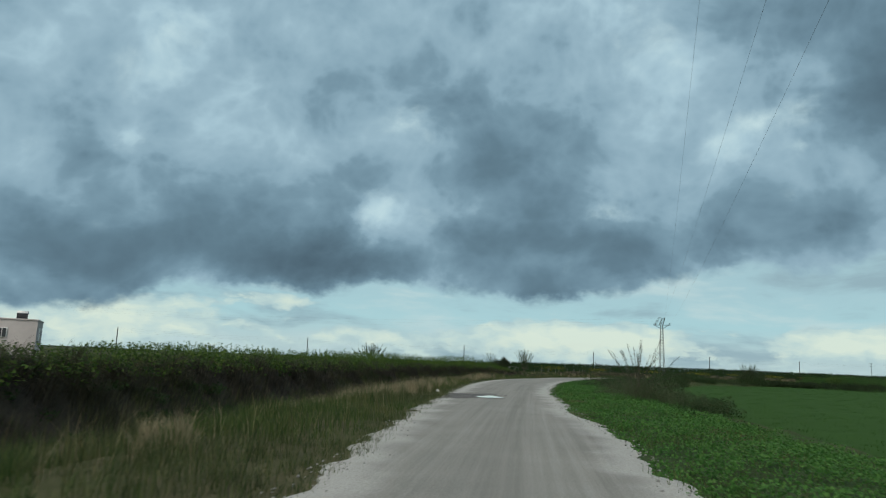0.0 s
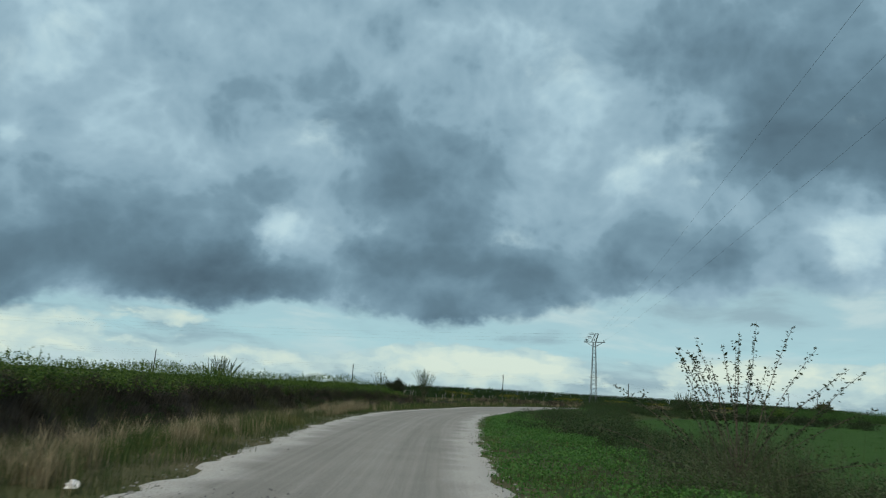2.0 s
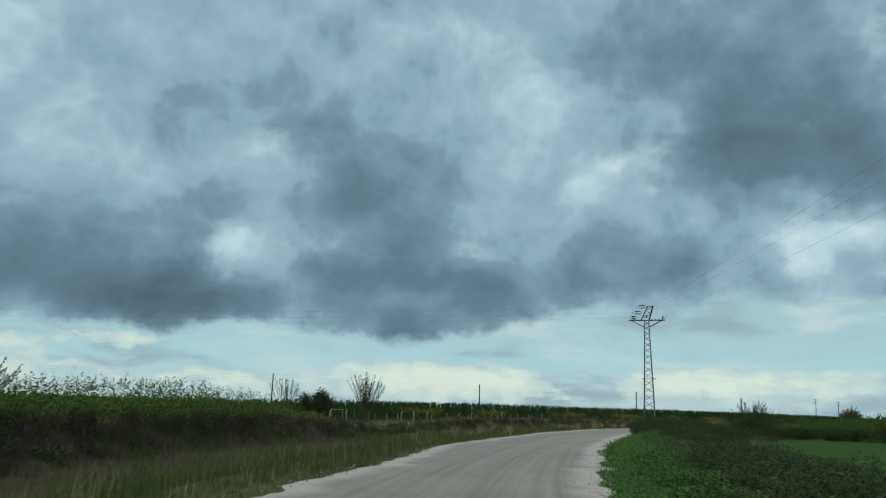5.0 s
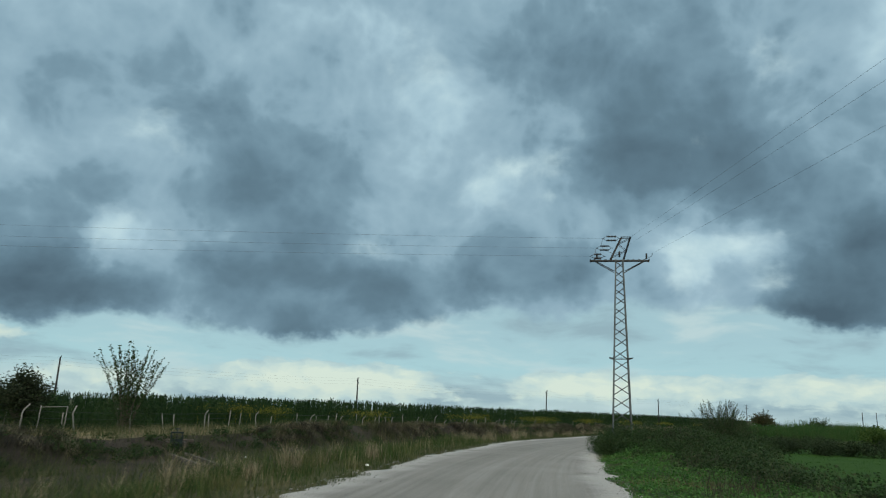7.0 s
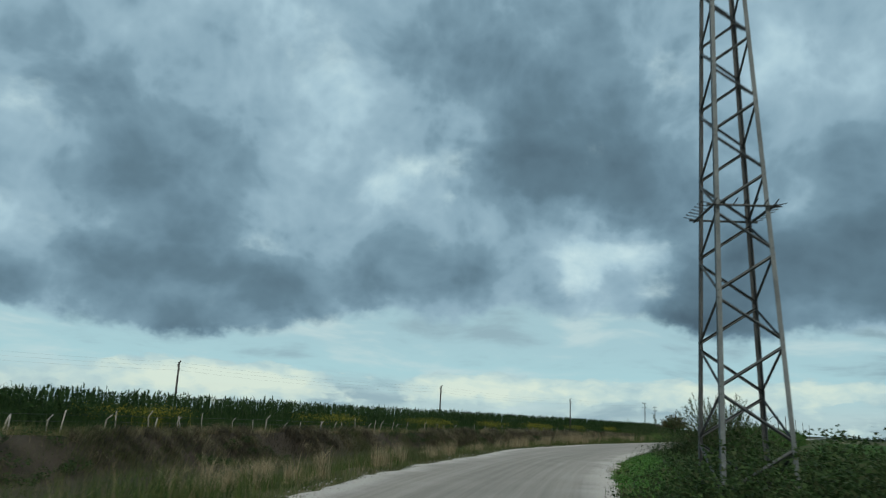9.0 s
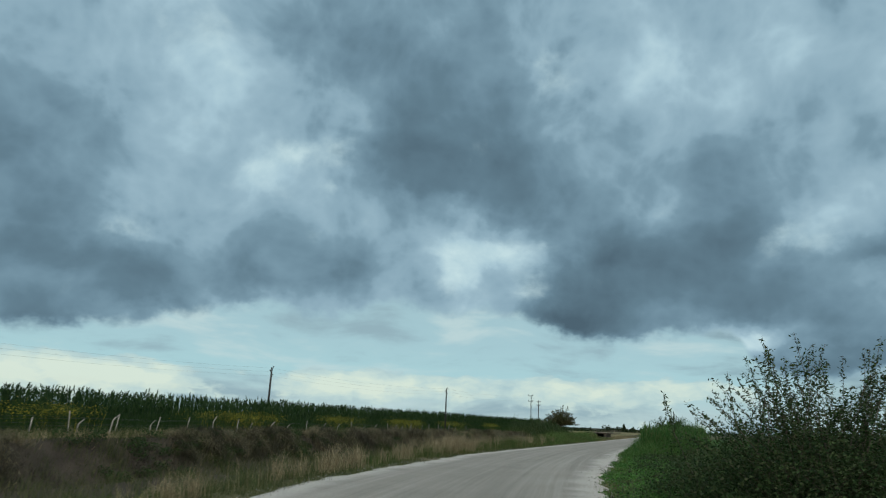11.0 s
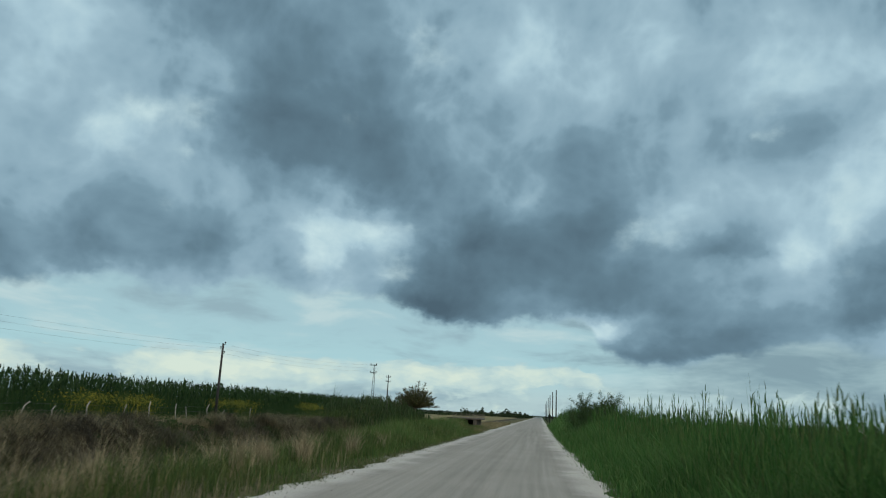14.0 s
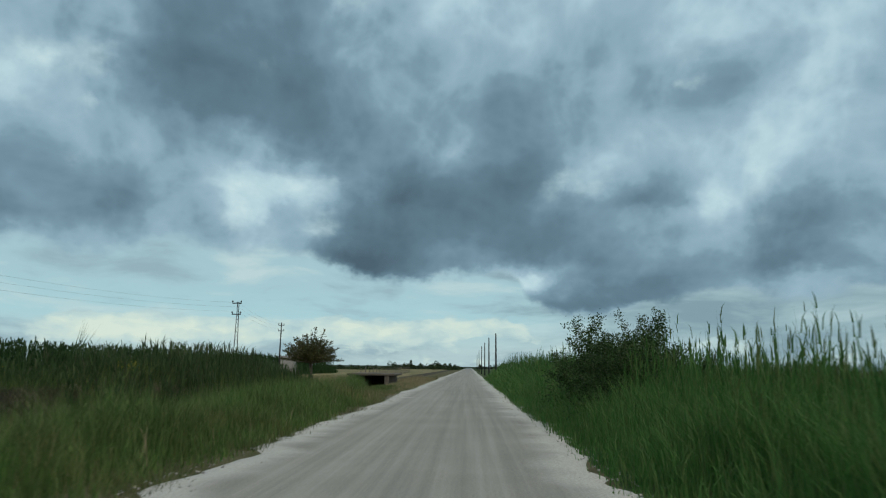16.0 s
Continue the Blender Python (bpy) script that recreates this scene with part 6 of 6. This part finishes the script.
def lush_left():
    """Fresh tall grass that fills verge and ditch before the culvert."""
    s, q = spots(5200, 170, 240, 0, 1)
    le = steps(LEFT_EDGE, s)
    lat = le + 0.1 + q ** 0.9 * np.interp(s, [170, 192, 205, 240], [2.6, 3.4, 5.0, 3.0])
    near = np.clip((lat - le) / 1.6, 0.15, 1)
    grow_in = np.interp(s, [170, 190, 222, 232, 240], [0.4, 1.0, 1.05, 0.6, 0.3])
    keep = RNG.uniform(0, 1, len(s)) < np.interp(s, [170, 190], [0.12, 1.0]) * np.where(trodden(s, lat) < 0.6, 0.15, 1.0)
    s, lat, near, grow_in = s[keep], lat[keep], near[keep], grow_in[keep]
    tall = (0.16 + 0.80 * near) * (0.7 + 0.55 * wave(s, lat, 4.0, 105)) * grow_in - np.minimum(lie(s, lat), 0) * 0.5
    stand("lush_grass", [tufts(s, lat, 13, 0.14, tall, 0.013, 0.5)], MEADOW, "tall fresh green grass filling the verge and ditch", "grass")
    s, q = spots(1500, 206, 275, 0, 1)
    lat = steps(LEFT_EDGE, s) + 0.05 + q * 4.2
    keep = trodden(s, lat) < 0.75
    s, lat, q = s[keep], lat[keep], q[keep]
    stand("crossing_grass", [tufts(s, lat, 14, 0.16, 0.55 + 0.5 * wave(s, lat, 4.0, 111), 0.014, 0.55, plain=True)], STRAW, "short brownish dry grass beside the field crossing", "grass")
    s, lat = spots(700, 196, 228, 8.0, 12.5)
    stand("reed_grass", [tufts(s, lat, 16, 0.22, (0.9 + 0.6 * wave(s, lat, 6.0, 107)) * np.interp(s, [196, 203, 220, 228], [0.5, 1.0, 1.0, 0.5]), 0.016, 0.35)], TALL_GREEN, "rank green reeds along the far side of the ditch", "reeds")


def crop_shrubs():
    """Rounded shrubs where the crop begins, and dense low growth at its foot."""
    at = []
    for k in range(52):
        s, lat = RNG.uniform(96, 136), RNG.uniform(21.6, 24.5)
        at.append(clump(root(np.array([s]), np.array([lat]), 0.05)[0], RNG.uniform(0.7, 1.2), RNG.uniform(1.35, 2.1) * np.interp(s, [96, 104, 126, 136], [0.7, 1.0, 1.0, 0.8]), 1100))
    at = np.vstack(at)
    stand("crop_shrubs", [leaves(at, RNG.uniform(0.06, 0.14, len(at)), 0.5, 0.2, True)], CROP, "rounded dark green shrubs at the corner of the crop", "shrubs")
    s, lat = spots(5200, 100, 299, 21.9, 23.4)
    stand("crop_foot", [tufts(s, lat, 12, 0.2, 0.95 + 0.55 * wave(s, lat, 8, 109), 0.045, 0.35, plain=True)], CROP, "dense dark leaves at the foot of the maize", "crop")


left_verge()
ditch()
pasture()
shrub_belt()
crop()
right_verge()
brambles()
hedges()
wheat()
canes()
tussock_grass()
lush_left()
crop_shrubs()


# ---- single shrubs and trees ----
def grow(bm, p, d, length, radius, depth, rng, ends, spread, lift):
    """One limb with its side limbs; ends gathers places for leaves."""
    pts, rad = [p.copy()], [radius]
    q = p.copy()
    n = 4
    for k in range(n):
        d = (d + Vector((rng.gauss(0, 0.10), rng.gauss(0, 0.10), lift * 0.1))).normalized()
        q = q + d * (length / n)
        pts.append(q.copy())
        rad.append(radius * (1 - 0.62 * (k + 1) / n))
        if depth <= 1:
            ends.append((q.copy(), d.copy()))
    rod(bm, pts, rad, 5 if depth > 1 else 4)
    if depth > 0:
        for k in range(rng.choice((3, 4))):
            j = rng.choice((2, 3, 4))
            a = rng.uniform(0, 6.28)
            u = d.orthogonal().normalized()
            side = u * math.cos(a) + d.cross(u) * math.sin(a)
            nd = (d * (1 - spread) + side * spread + Vector((0, 0, lift * 0.25))).normalized()
            grow(bm, pts[j], nd, length * rng.uniform(0.55, 0.8), rad[j] * 0.62, depth - 1, rng, ends, spread, lift)


def build_tree(name, label, category, at, trunk, limb, radius, limbs, depth, spread, lift, leaf_mat, leaf, per_end, cloud, seed, wood=BARK):
    rng = random.Random(seed)
    tr = thing(name, label, category, at)
    bm, ends = bmesh.new(), []
    if trunk > 0:
        rod(bm, [(0, 0, -0.3), (0.03, 0.02, trunk * 0.5), (0.0, 0.05, trunk * 1.05)], [radius * 1.35, radius * 1.05, radius * 0.9], 8)
    for k in range(limbs):
        a = 2 * math.pi * k / limbs + rng.uniform(-0.4, 0.4)
        tilt = rng.uniform(0.25, 1.0) * spread * 1.5
        d = Vector((math.cos(a) * math.sin(tilt), math.sin(a) * math.sin(tilt), math.cos(tilt)))
        grow(bm, Vector((rng.gauss(0, 0.05), rng.gauss(0, 0.05), max(trunk, 0.0) - (0.1 if trunk else 0.2))), d, limb * rng.uniform(0.8, 1.15), radius * 0.55, depth, rng, ends, spread, lift)
    part("trunk", bm, wood, tr)
    pts = np.array([e[0] for e in ends])
    pts = np.repeat(pts, per_end, axis=0) + RNG.normal(0, cloud, (len(pts) * per_end, 3))
    v, f = leaves(pts, RNG.uniform(leaf * 0.7, leaf * 1.35, len(pts)), 0.5, 0.2)
    me = mesh_of("crown", v, f, [leaf_mat])
    ob = new("crown", me)
    ob.parent = tr
    return tr


def build_fan_tree():
    """A low vase of limbs fanning out from one fork, leaves along the outer parts."""
    rng = random.Random(41)
    tr = thing("broad_tree", "lone low spreading tree with a fan of olive-brown leafy limbs", "tree", (130.1, 200.2, 0.0))
    part("trunk", rod(bmesh.new(), [(0, 0, -0.3), (0.03, 0.0, 0.8), (0.0, 0.02, 1.5)], [0.22, 0.17, 0.16], 8), BARK, tr)
    at = []
    for k in range(96):
        a = 2.39996 * k
        tilt = math.acos(1 - 0.93 * (k + 0.5) / 96) + rng.gauss(0, 0.05)
        reach = 1 / math.sqrt((math.sin(tilt) / 3.05) ** 2 + (math.cos(tilt) / 2.75) ** 2) * rng.uniform(0.80, 1.04)
        if k in (2, 5):
            reach = 3.45
        p, d, pts = Vector((rng.gauss(0, 0.08), rng.gauss(0, 0.08), 1.42)), tilt * 0.9, []
        for j in range(9):
            pts.append(p.copy())
            d += 0.012 * tilt + rng.gauss(0, 0.03)
            a += rng.gauss(0, 0.06)
            p = p + Vector((math.cos(a) * math.sin(d), math.sin(a) * math.sin(d), math.cos(d))) * (reach / 8)
        part("limb", rod(bmesh.new(), pts, [0.048 - 0.0045 * j for j in range(9)], 5), BARK, tr)
        for j in range(2, 9):
            for i in range(27 if j > 3 else 12):
                w = pts[j - 1].lerp(pts[j], rng.random())
                thick = 0.16 if j < 8 else 0.07
                at.append(w + Vector((rng.gauss(0, thick), rng.gauss(0, thick), rng.gauss(0, thick * 0.8))))
    at = np.array(at)
    at = at[at[:, 2] > 1.5 + RNG.uniform(-0.12, 0.2, len(at))]
    v, f = leaves(at, RNG.uniform(0.10, 0.18, len(at)), 0.55, 0.2)
    ob = new("crown", mesh_of("crown", v, f, [ORANGE]))
    ob.parent = tr


build_fan_tree()
build_tree("olive_bush", "dense rounded grey-green olive bush", "bush", (9.1, 109.6, -0.05), 0.6, 0.95, 0.10, 7, 2, 0.55, 0.3, OLIVE, 0.10, 26, 0.15, 5)


def build_shoots(name, label, category, place_at, count, short, long, upright, wide, leaf, slim, mat, seed, foot=0.12, dense=2):
    """Long arching shoots from one stool, leaves in pairs along each."""
    rng = random.Random(seed)
    sa = thing(name, label, category, place_at)
    at = []
    for k in range(count):
        a = 2.4 * k + rng.uniform(-0.3, 0.3)
        tilt = (upright + wide * k / (count - 1)) * rng.uniform(0.85, 1.15)
        length = rng.uniform(short, long)
        bm, pts = bmesh.new(), []
        q, lean = Vector((rng.gauss(0, foot), rng.gauss(0, foot), 0.0)), tilt * 0.8
        for j in range(13):
            pts.append(q.copy())
            lean += 0.022 * tilt + rng.gauss(0, 0.02)
            a += rng.gauss(0, 0.10)
            q = q + Vector((math.cos(a) * math.sin(lean), math.sin(a) * math.sin(lean), math.cos(lean))) * (length / 12)
        part("shoot", rod(bm, pts, [0.012 - 0.0008 * j for j in range(13)], 5), TWIG, sa)
        for j in range(6, 13):
            for i in range(4):
                w = pts[j - 1].lerp(pts[j], i / 4)
                at += [w + Vector((rng.gauss(0, 0.035), rng.gauss(0, 0.035), rng.gauss(0, 0.025))) for _ in range(dense)]
    v, f = leaves(np.array(at), RNG.uniform(leaf * 0.7, leaf * 1.3, len(at)), slim, 0.15)
    ob = new("leaves", mesh_of("leaves", v, f, [mat]))
    ob.parent = sa


build_shoots("roadside_sapling", "long arching leafy shoots rising from roadside scrub", "shrub", (9.35, 34.4, -0.1), 26, 2.2, 3.2, 0.12, 1.15, 0.062, 0.5, OLIVE, 302, 0.14, 3)
build_shoots("bare_willow", "upright shrub of many thin stems with sparse dark leaves", "shrub", (12.8, 111.8, -0.05), 44, 3.0, 3.9, 0.05, 0.48, 0.10, 0.6, BRAMBLE, 6, 0.15, 2)
build_shoots("bare_shrub", "small upright shrub of thin leafy stems", "shrub", (7.0, 104.5, -0.05), 18, 2.5, 3.1, 0.05, 0.40, 0.09, 0.6, BRAMBLE, 9, 0.12, 2)
build_shoots("bare_shrub", "spreading shrub of upright leafy stems above the hedge", "shrub", (-10.2, 102.0, -0.05), 40, 2.9, 3.7, 0.06, 0.75, 0.11, 0.6, BRAMBLE, 29, 0.5, 3)
build_shoots("spiky_bush", "wide dense bush with spiky upright shoots beside the bend", "bush", (52.2, 121.9, 0.0), 110, 2.3, 3.2, 0.10, 1.05, 0.085, 0.32, SCRUB, 14, 0.55, 4)
build_tree("leafy_bush", "leafy dark bush rising out of the cane", "bush", (100.4, 158.2, -0.3), 0.0, 1.5, 0.04, 20, 2, 0.46, 0.5, BRAMBLE, 0.056, 46, 0.065, 15, TWIG)
build_tree("leafy_bush", "leafy dark bush rising out of the cane", "bush", (97.3, 156.4, -0.5), 0.0, 1.4, 0.035, 16, 2, 0.40, 0.5, BRAMBLE, 0.054, 42, 0.06, 17, TWIG)
build_tree("field_bush", "dark rounded bush at the far field edge", "bush", (66.0, 121.0, -0.6), 0.5, 0.9, 0.07, 7, 2, 0.5, 0.3, SHRUB, 0.12, 10, 0.16, 19)


def skirt():
    """Dense low growth round the feet of the bushes."""
    at = [clump((50.6, 119.6, -0.3), 1.8, 1.0, 6000), clump((53.4, 120.2, -0.5), 2.2, 1.3, 8000), clump((100.4, 158.2, -0.4), 2.2, 2.9, 12000), clump((97.3, 156.4, -0.5), 1.6, 2.3, 5000), clump((7.0, 104.5, -0.1), 1.2, 1.5, 2200), clump((12.8, 111.8, -0.1), 1.5, 2.2, 5000), clump((9.1, 109.6, -0.1), 1.3, 2.3, 5000), clump((-9.7, 101.5, -0.1), 2.6, 1.9, 3500), clump((66, 121, -0.6), 1.4, 2.0, 3000)]
    at = np.vstack(at)
    stand("undergrowth", [leaves(at, RNG.uniform(0.035, 0.08, len(at)), 0.65, 0.3, True)], BRAMBLE, "dense dark undergrowth round the bushes", "undergrowth")
    at = np.vstack([clump((52.2, 121.9, -0.4), 2.7, 2.7, 44000), clump((54.6, 123.4, -0.4), 2.1, 1.5, 9000), clump((50.9, 123.2, -0.3), 1.8, 1.5, 7000)])
    stand("undergrowth", [leaves(at, RNG.uniform(0.035, 0.075, len(at)), 0.6, 0.3, True)], SCRUB, "grey-olive growth filling the spiky bush", "undergrowth")
    at = np.vstack([clump((9.5, 34.6, -0.3), 1.9, 1.55, 9000), clump((8.0, 33.0, -0.1), 1.2, 0.8, 4200), clump((10.6, 33.2, -0.4), 1.6, 1.2, 5200)])
    foot = np.array((9.4, 34.4, -0.25)) + RNG.normal(0, 1, (900, 3)) * (0.75, 0.75, 0)
    stand("undergrowth", [leaves(at, RNG.uniform(0.022, 0.046, len(at)), 0.6, 0.3, True), blades(foot, RNG.uniform(0.7, 1.6, 900), np.full(900, 0.008), RNG.uniform(0, 6.28, 900), RNG.uniform(0.1, 0.7, 900))], TWIGGY, "fine olive twiggy undergrowth round the arching shoots", "undergrowth")


skirt()


def far_woods():
    at = []
    for az0, az1, dist, tall, n in ((50.0, 55.5, 400.0, 5.5, 30), (51.6, 56.2, 330.0, 3.3, 75), (34.0, 51.6, 260.0, 1.75, 230), (57.5, 61.0, 560.0, 5.0, 20), (62.0, 112.0, 480.0, 4.2, 120), (20.0, 50.0, 700.0, 3.5, 60), (-60.0, 20.0, 600.0, 3.0, 80)):
        for k in range(n):
            a = radians(RNG.uniform(az0, az1))
            d = dist * RNG.uniform(0.85, 1.2)
            c = np.array([82 + math.sin(a) * d, 151 + math.cos(a) * d, -0.6])
            w = RNG.uniform(1.3, 3.2)
            at.append(clump(c, w, tall * RNG.uniform(0.45, 1.1), 140))
    at = np.vstack(at)
    stand("far_woods", [leaves(at, RNG.uniform(0.4, 0.85, len(at)), 0.7, 0.2, True)], HEDGE, "dark distant trees along the flat horizon", "trees")


def build_cypress(x, y, tall, wide):
    tr = thing("cypress", "slim dark cypress on the far plain", "tree", (x, y, -0.6), 0.0, "far cypresses")
    part("trunk", rod(bmesh.new(), [(0, 0, 0), (0, 0, tall * 0.6)], [0.22, 0.08], 6), BARK, tr)
    n = 700
    h = RNG.uniform(0.06, 1.0, n)
    r = wide * np.sqrt(np.clip(1 - (h - 0.25) ** 2 / 0.5625, 0.0, 1)) * np.where(h < 0.25, h / 0.25, 1.0) * RNG.uniform(0.5, 1.0, n)
    a = RNG.uniform(0, 6.28, n)
    v, f = leaves(np.stack([r * np.cos(a), r * np.sin(a), h * tall], axis=1), RNG.uniform(0.4, 0.8, n), 0.5, 0.0)
    ob = new("crown", mesh_of("crown", v, f, [HEDGE]))
    ob.parent = tr


def on_plain(bearing, dist):
    a = radians(bearing)
    return 54.6 + math.sin(a) * dist, 131.1 + math.cos(a) * dist


for bearing, dist, tall, wide in ((64.9, 330, 5.0, 0.9), (65.3, 336, 5.6, 1.0), (65.7, 330, 5.2, 1.0), (66.9, 332, 3.9, 1.6), (77.6, 300, 5.0, 0.9), (78.1, 306, 5.5, 1.0), (78.9, 300, 4.4, 1.5), (79.6, 304, 5.2, 0.9)):
    build_cypress(*on_plain(bearing, dist), tall, wide)


def build_far_house():
    x, y = on_plain(78.2, 285)
    ho = thing("far_house", "long white single-storey house before the far cypresses", "house", (x, y, -0.6), 12.0)
    part("wall", box(bmesh.new(), (14.0, 6.0, 2.6), (0, 0, 1.3)), WHITE, ho)
    bm = bmesh.new()
    v = [bm.verts.new(c) for c in ((-7.3, -3.3, 2.6), (7.3, -3.3, 2.6), (7.3, 3.3, 2.6), (-7.3, 3.3, 2.6), (-7.3, 0, 3.7), (7.3, 0, 3.7))]
    for f in ((0, 1, 5, 4), (2, 3, 4, 5), (0, 4, 3), (1, 2, 5), (0, 3, 2, 1)):
        bm.faces.new([v[k] for k in f])
    part("roof", bm, CONCRETE, ho, "low grey pitched roof")
    for k in range(4):
        part("window", box(bmesh.new(), (1.2, 0.08, 1.1), (-5.0 + 3.2 * k, -3.04, 1.5), 0.02), GLASSY, ho)


build_far_house()
far_woods()


def pebbles():
    """Loose stones along both ragged road edges."""
    n = 6500
    s = RNG.uniform(-4, 215, n)
    sidey = RNG.uniform(0, 1, n) < 0.55
    lat = np.where(sidey, steps(LEFT_EDGE, s) - np.abs(RNG.normal(0, 0.35, n)) + 0.12, steps(RIGHT_EDGE, s) + np.abs(RNG.normal(0, 0.3, n)) - 0.12)
    x, y = place(s, lat)
    r = RNG.uniform(0.006, 0.022, n) * RNG.uniform(0.6, 1.3, n)
    shape = np.array([(1, 0, 0), (0, 1, 0), (-1, 0, 0), (0, -1, 0), (0.2, 0.1, 0.8), (0, 0, -0.6)], float)
    v = shape[None] * r[:, None, None] * RNG.uniform(0.7, 1.3, (n, 6, 1)) + np.stack([x, y, np.full(n, 0.004)], axis=1)[:, None, :]
    # broken dark stones spread from the pothole to the left edge
    m = 15000
    ps, pl = RNG.normal(0, 1, m), RNG.normal(0, 1, m)
    ps, pl = 28.5 + 0.95 * ps - 0.35 * pl + 0.3 * np.sin(pl * 3), 2.75 + 0.58 * pl
    keep = (((ps - 28.15) / 0.85) ** 2 + ((pl - 1.5) / 0.47) ** 2 > 1) & (RNG.uniform(0, 1, m) < 0.25 + wave(ps, pl, 0.9, 91))
    ps, pl = ps[keep], np.minimum(pl[keep], steps(LEFT_EDGE, ps[keep]) - 0.1)
    px, py = place(ps, pl)
    pr = RNG.uniform(0.005, 0.018, len(ps)) * RNG.uniform(0.5, 1.3, len(ps))
    pv = shape[None] * pr[:, None, None] * RNG.uniform(0.7, 1.3, (len(ps), 6, 1)) + np.stack([px, py, np.full(len(ps), 0.006)], axis=1)[:, None, :]
    octa = np.array([[0, 1, 4], [1, 2, 4], [2, 3, 4], [3, 0, 4], [1, 0, 5], [2, 1, 5], [3, 2, 5], [0, 3, 5]])
    pf = octa[None] + np.arange(len(ps))[:, None, None] * 6
    stand("gravel_patch", [(pv.reshape(-1, 3), pf.reshape(-1, 3))], PATCH_MAT, "dark wet broken gravel round a pothole", "gravel")
    f = np.array([[0, 1, 4], [1, 2, 4], [2, 3, 4], [3, 0, 4], [1, 0, 5], [2, 1, 5], [3, 2, 5], [0, 3, 5]])[None] + np.arange(n)[:, None, None] * 6
    stand("pebbles", [(v.reshape(-1, 3), f.reshape(-1, 3))], STONE, "loose pale stones along the road edge", "stones")


pebbles()
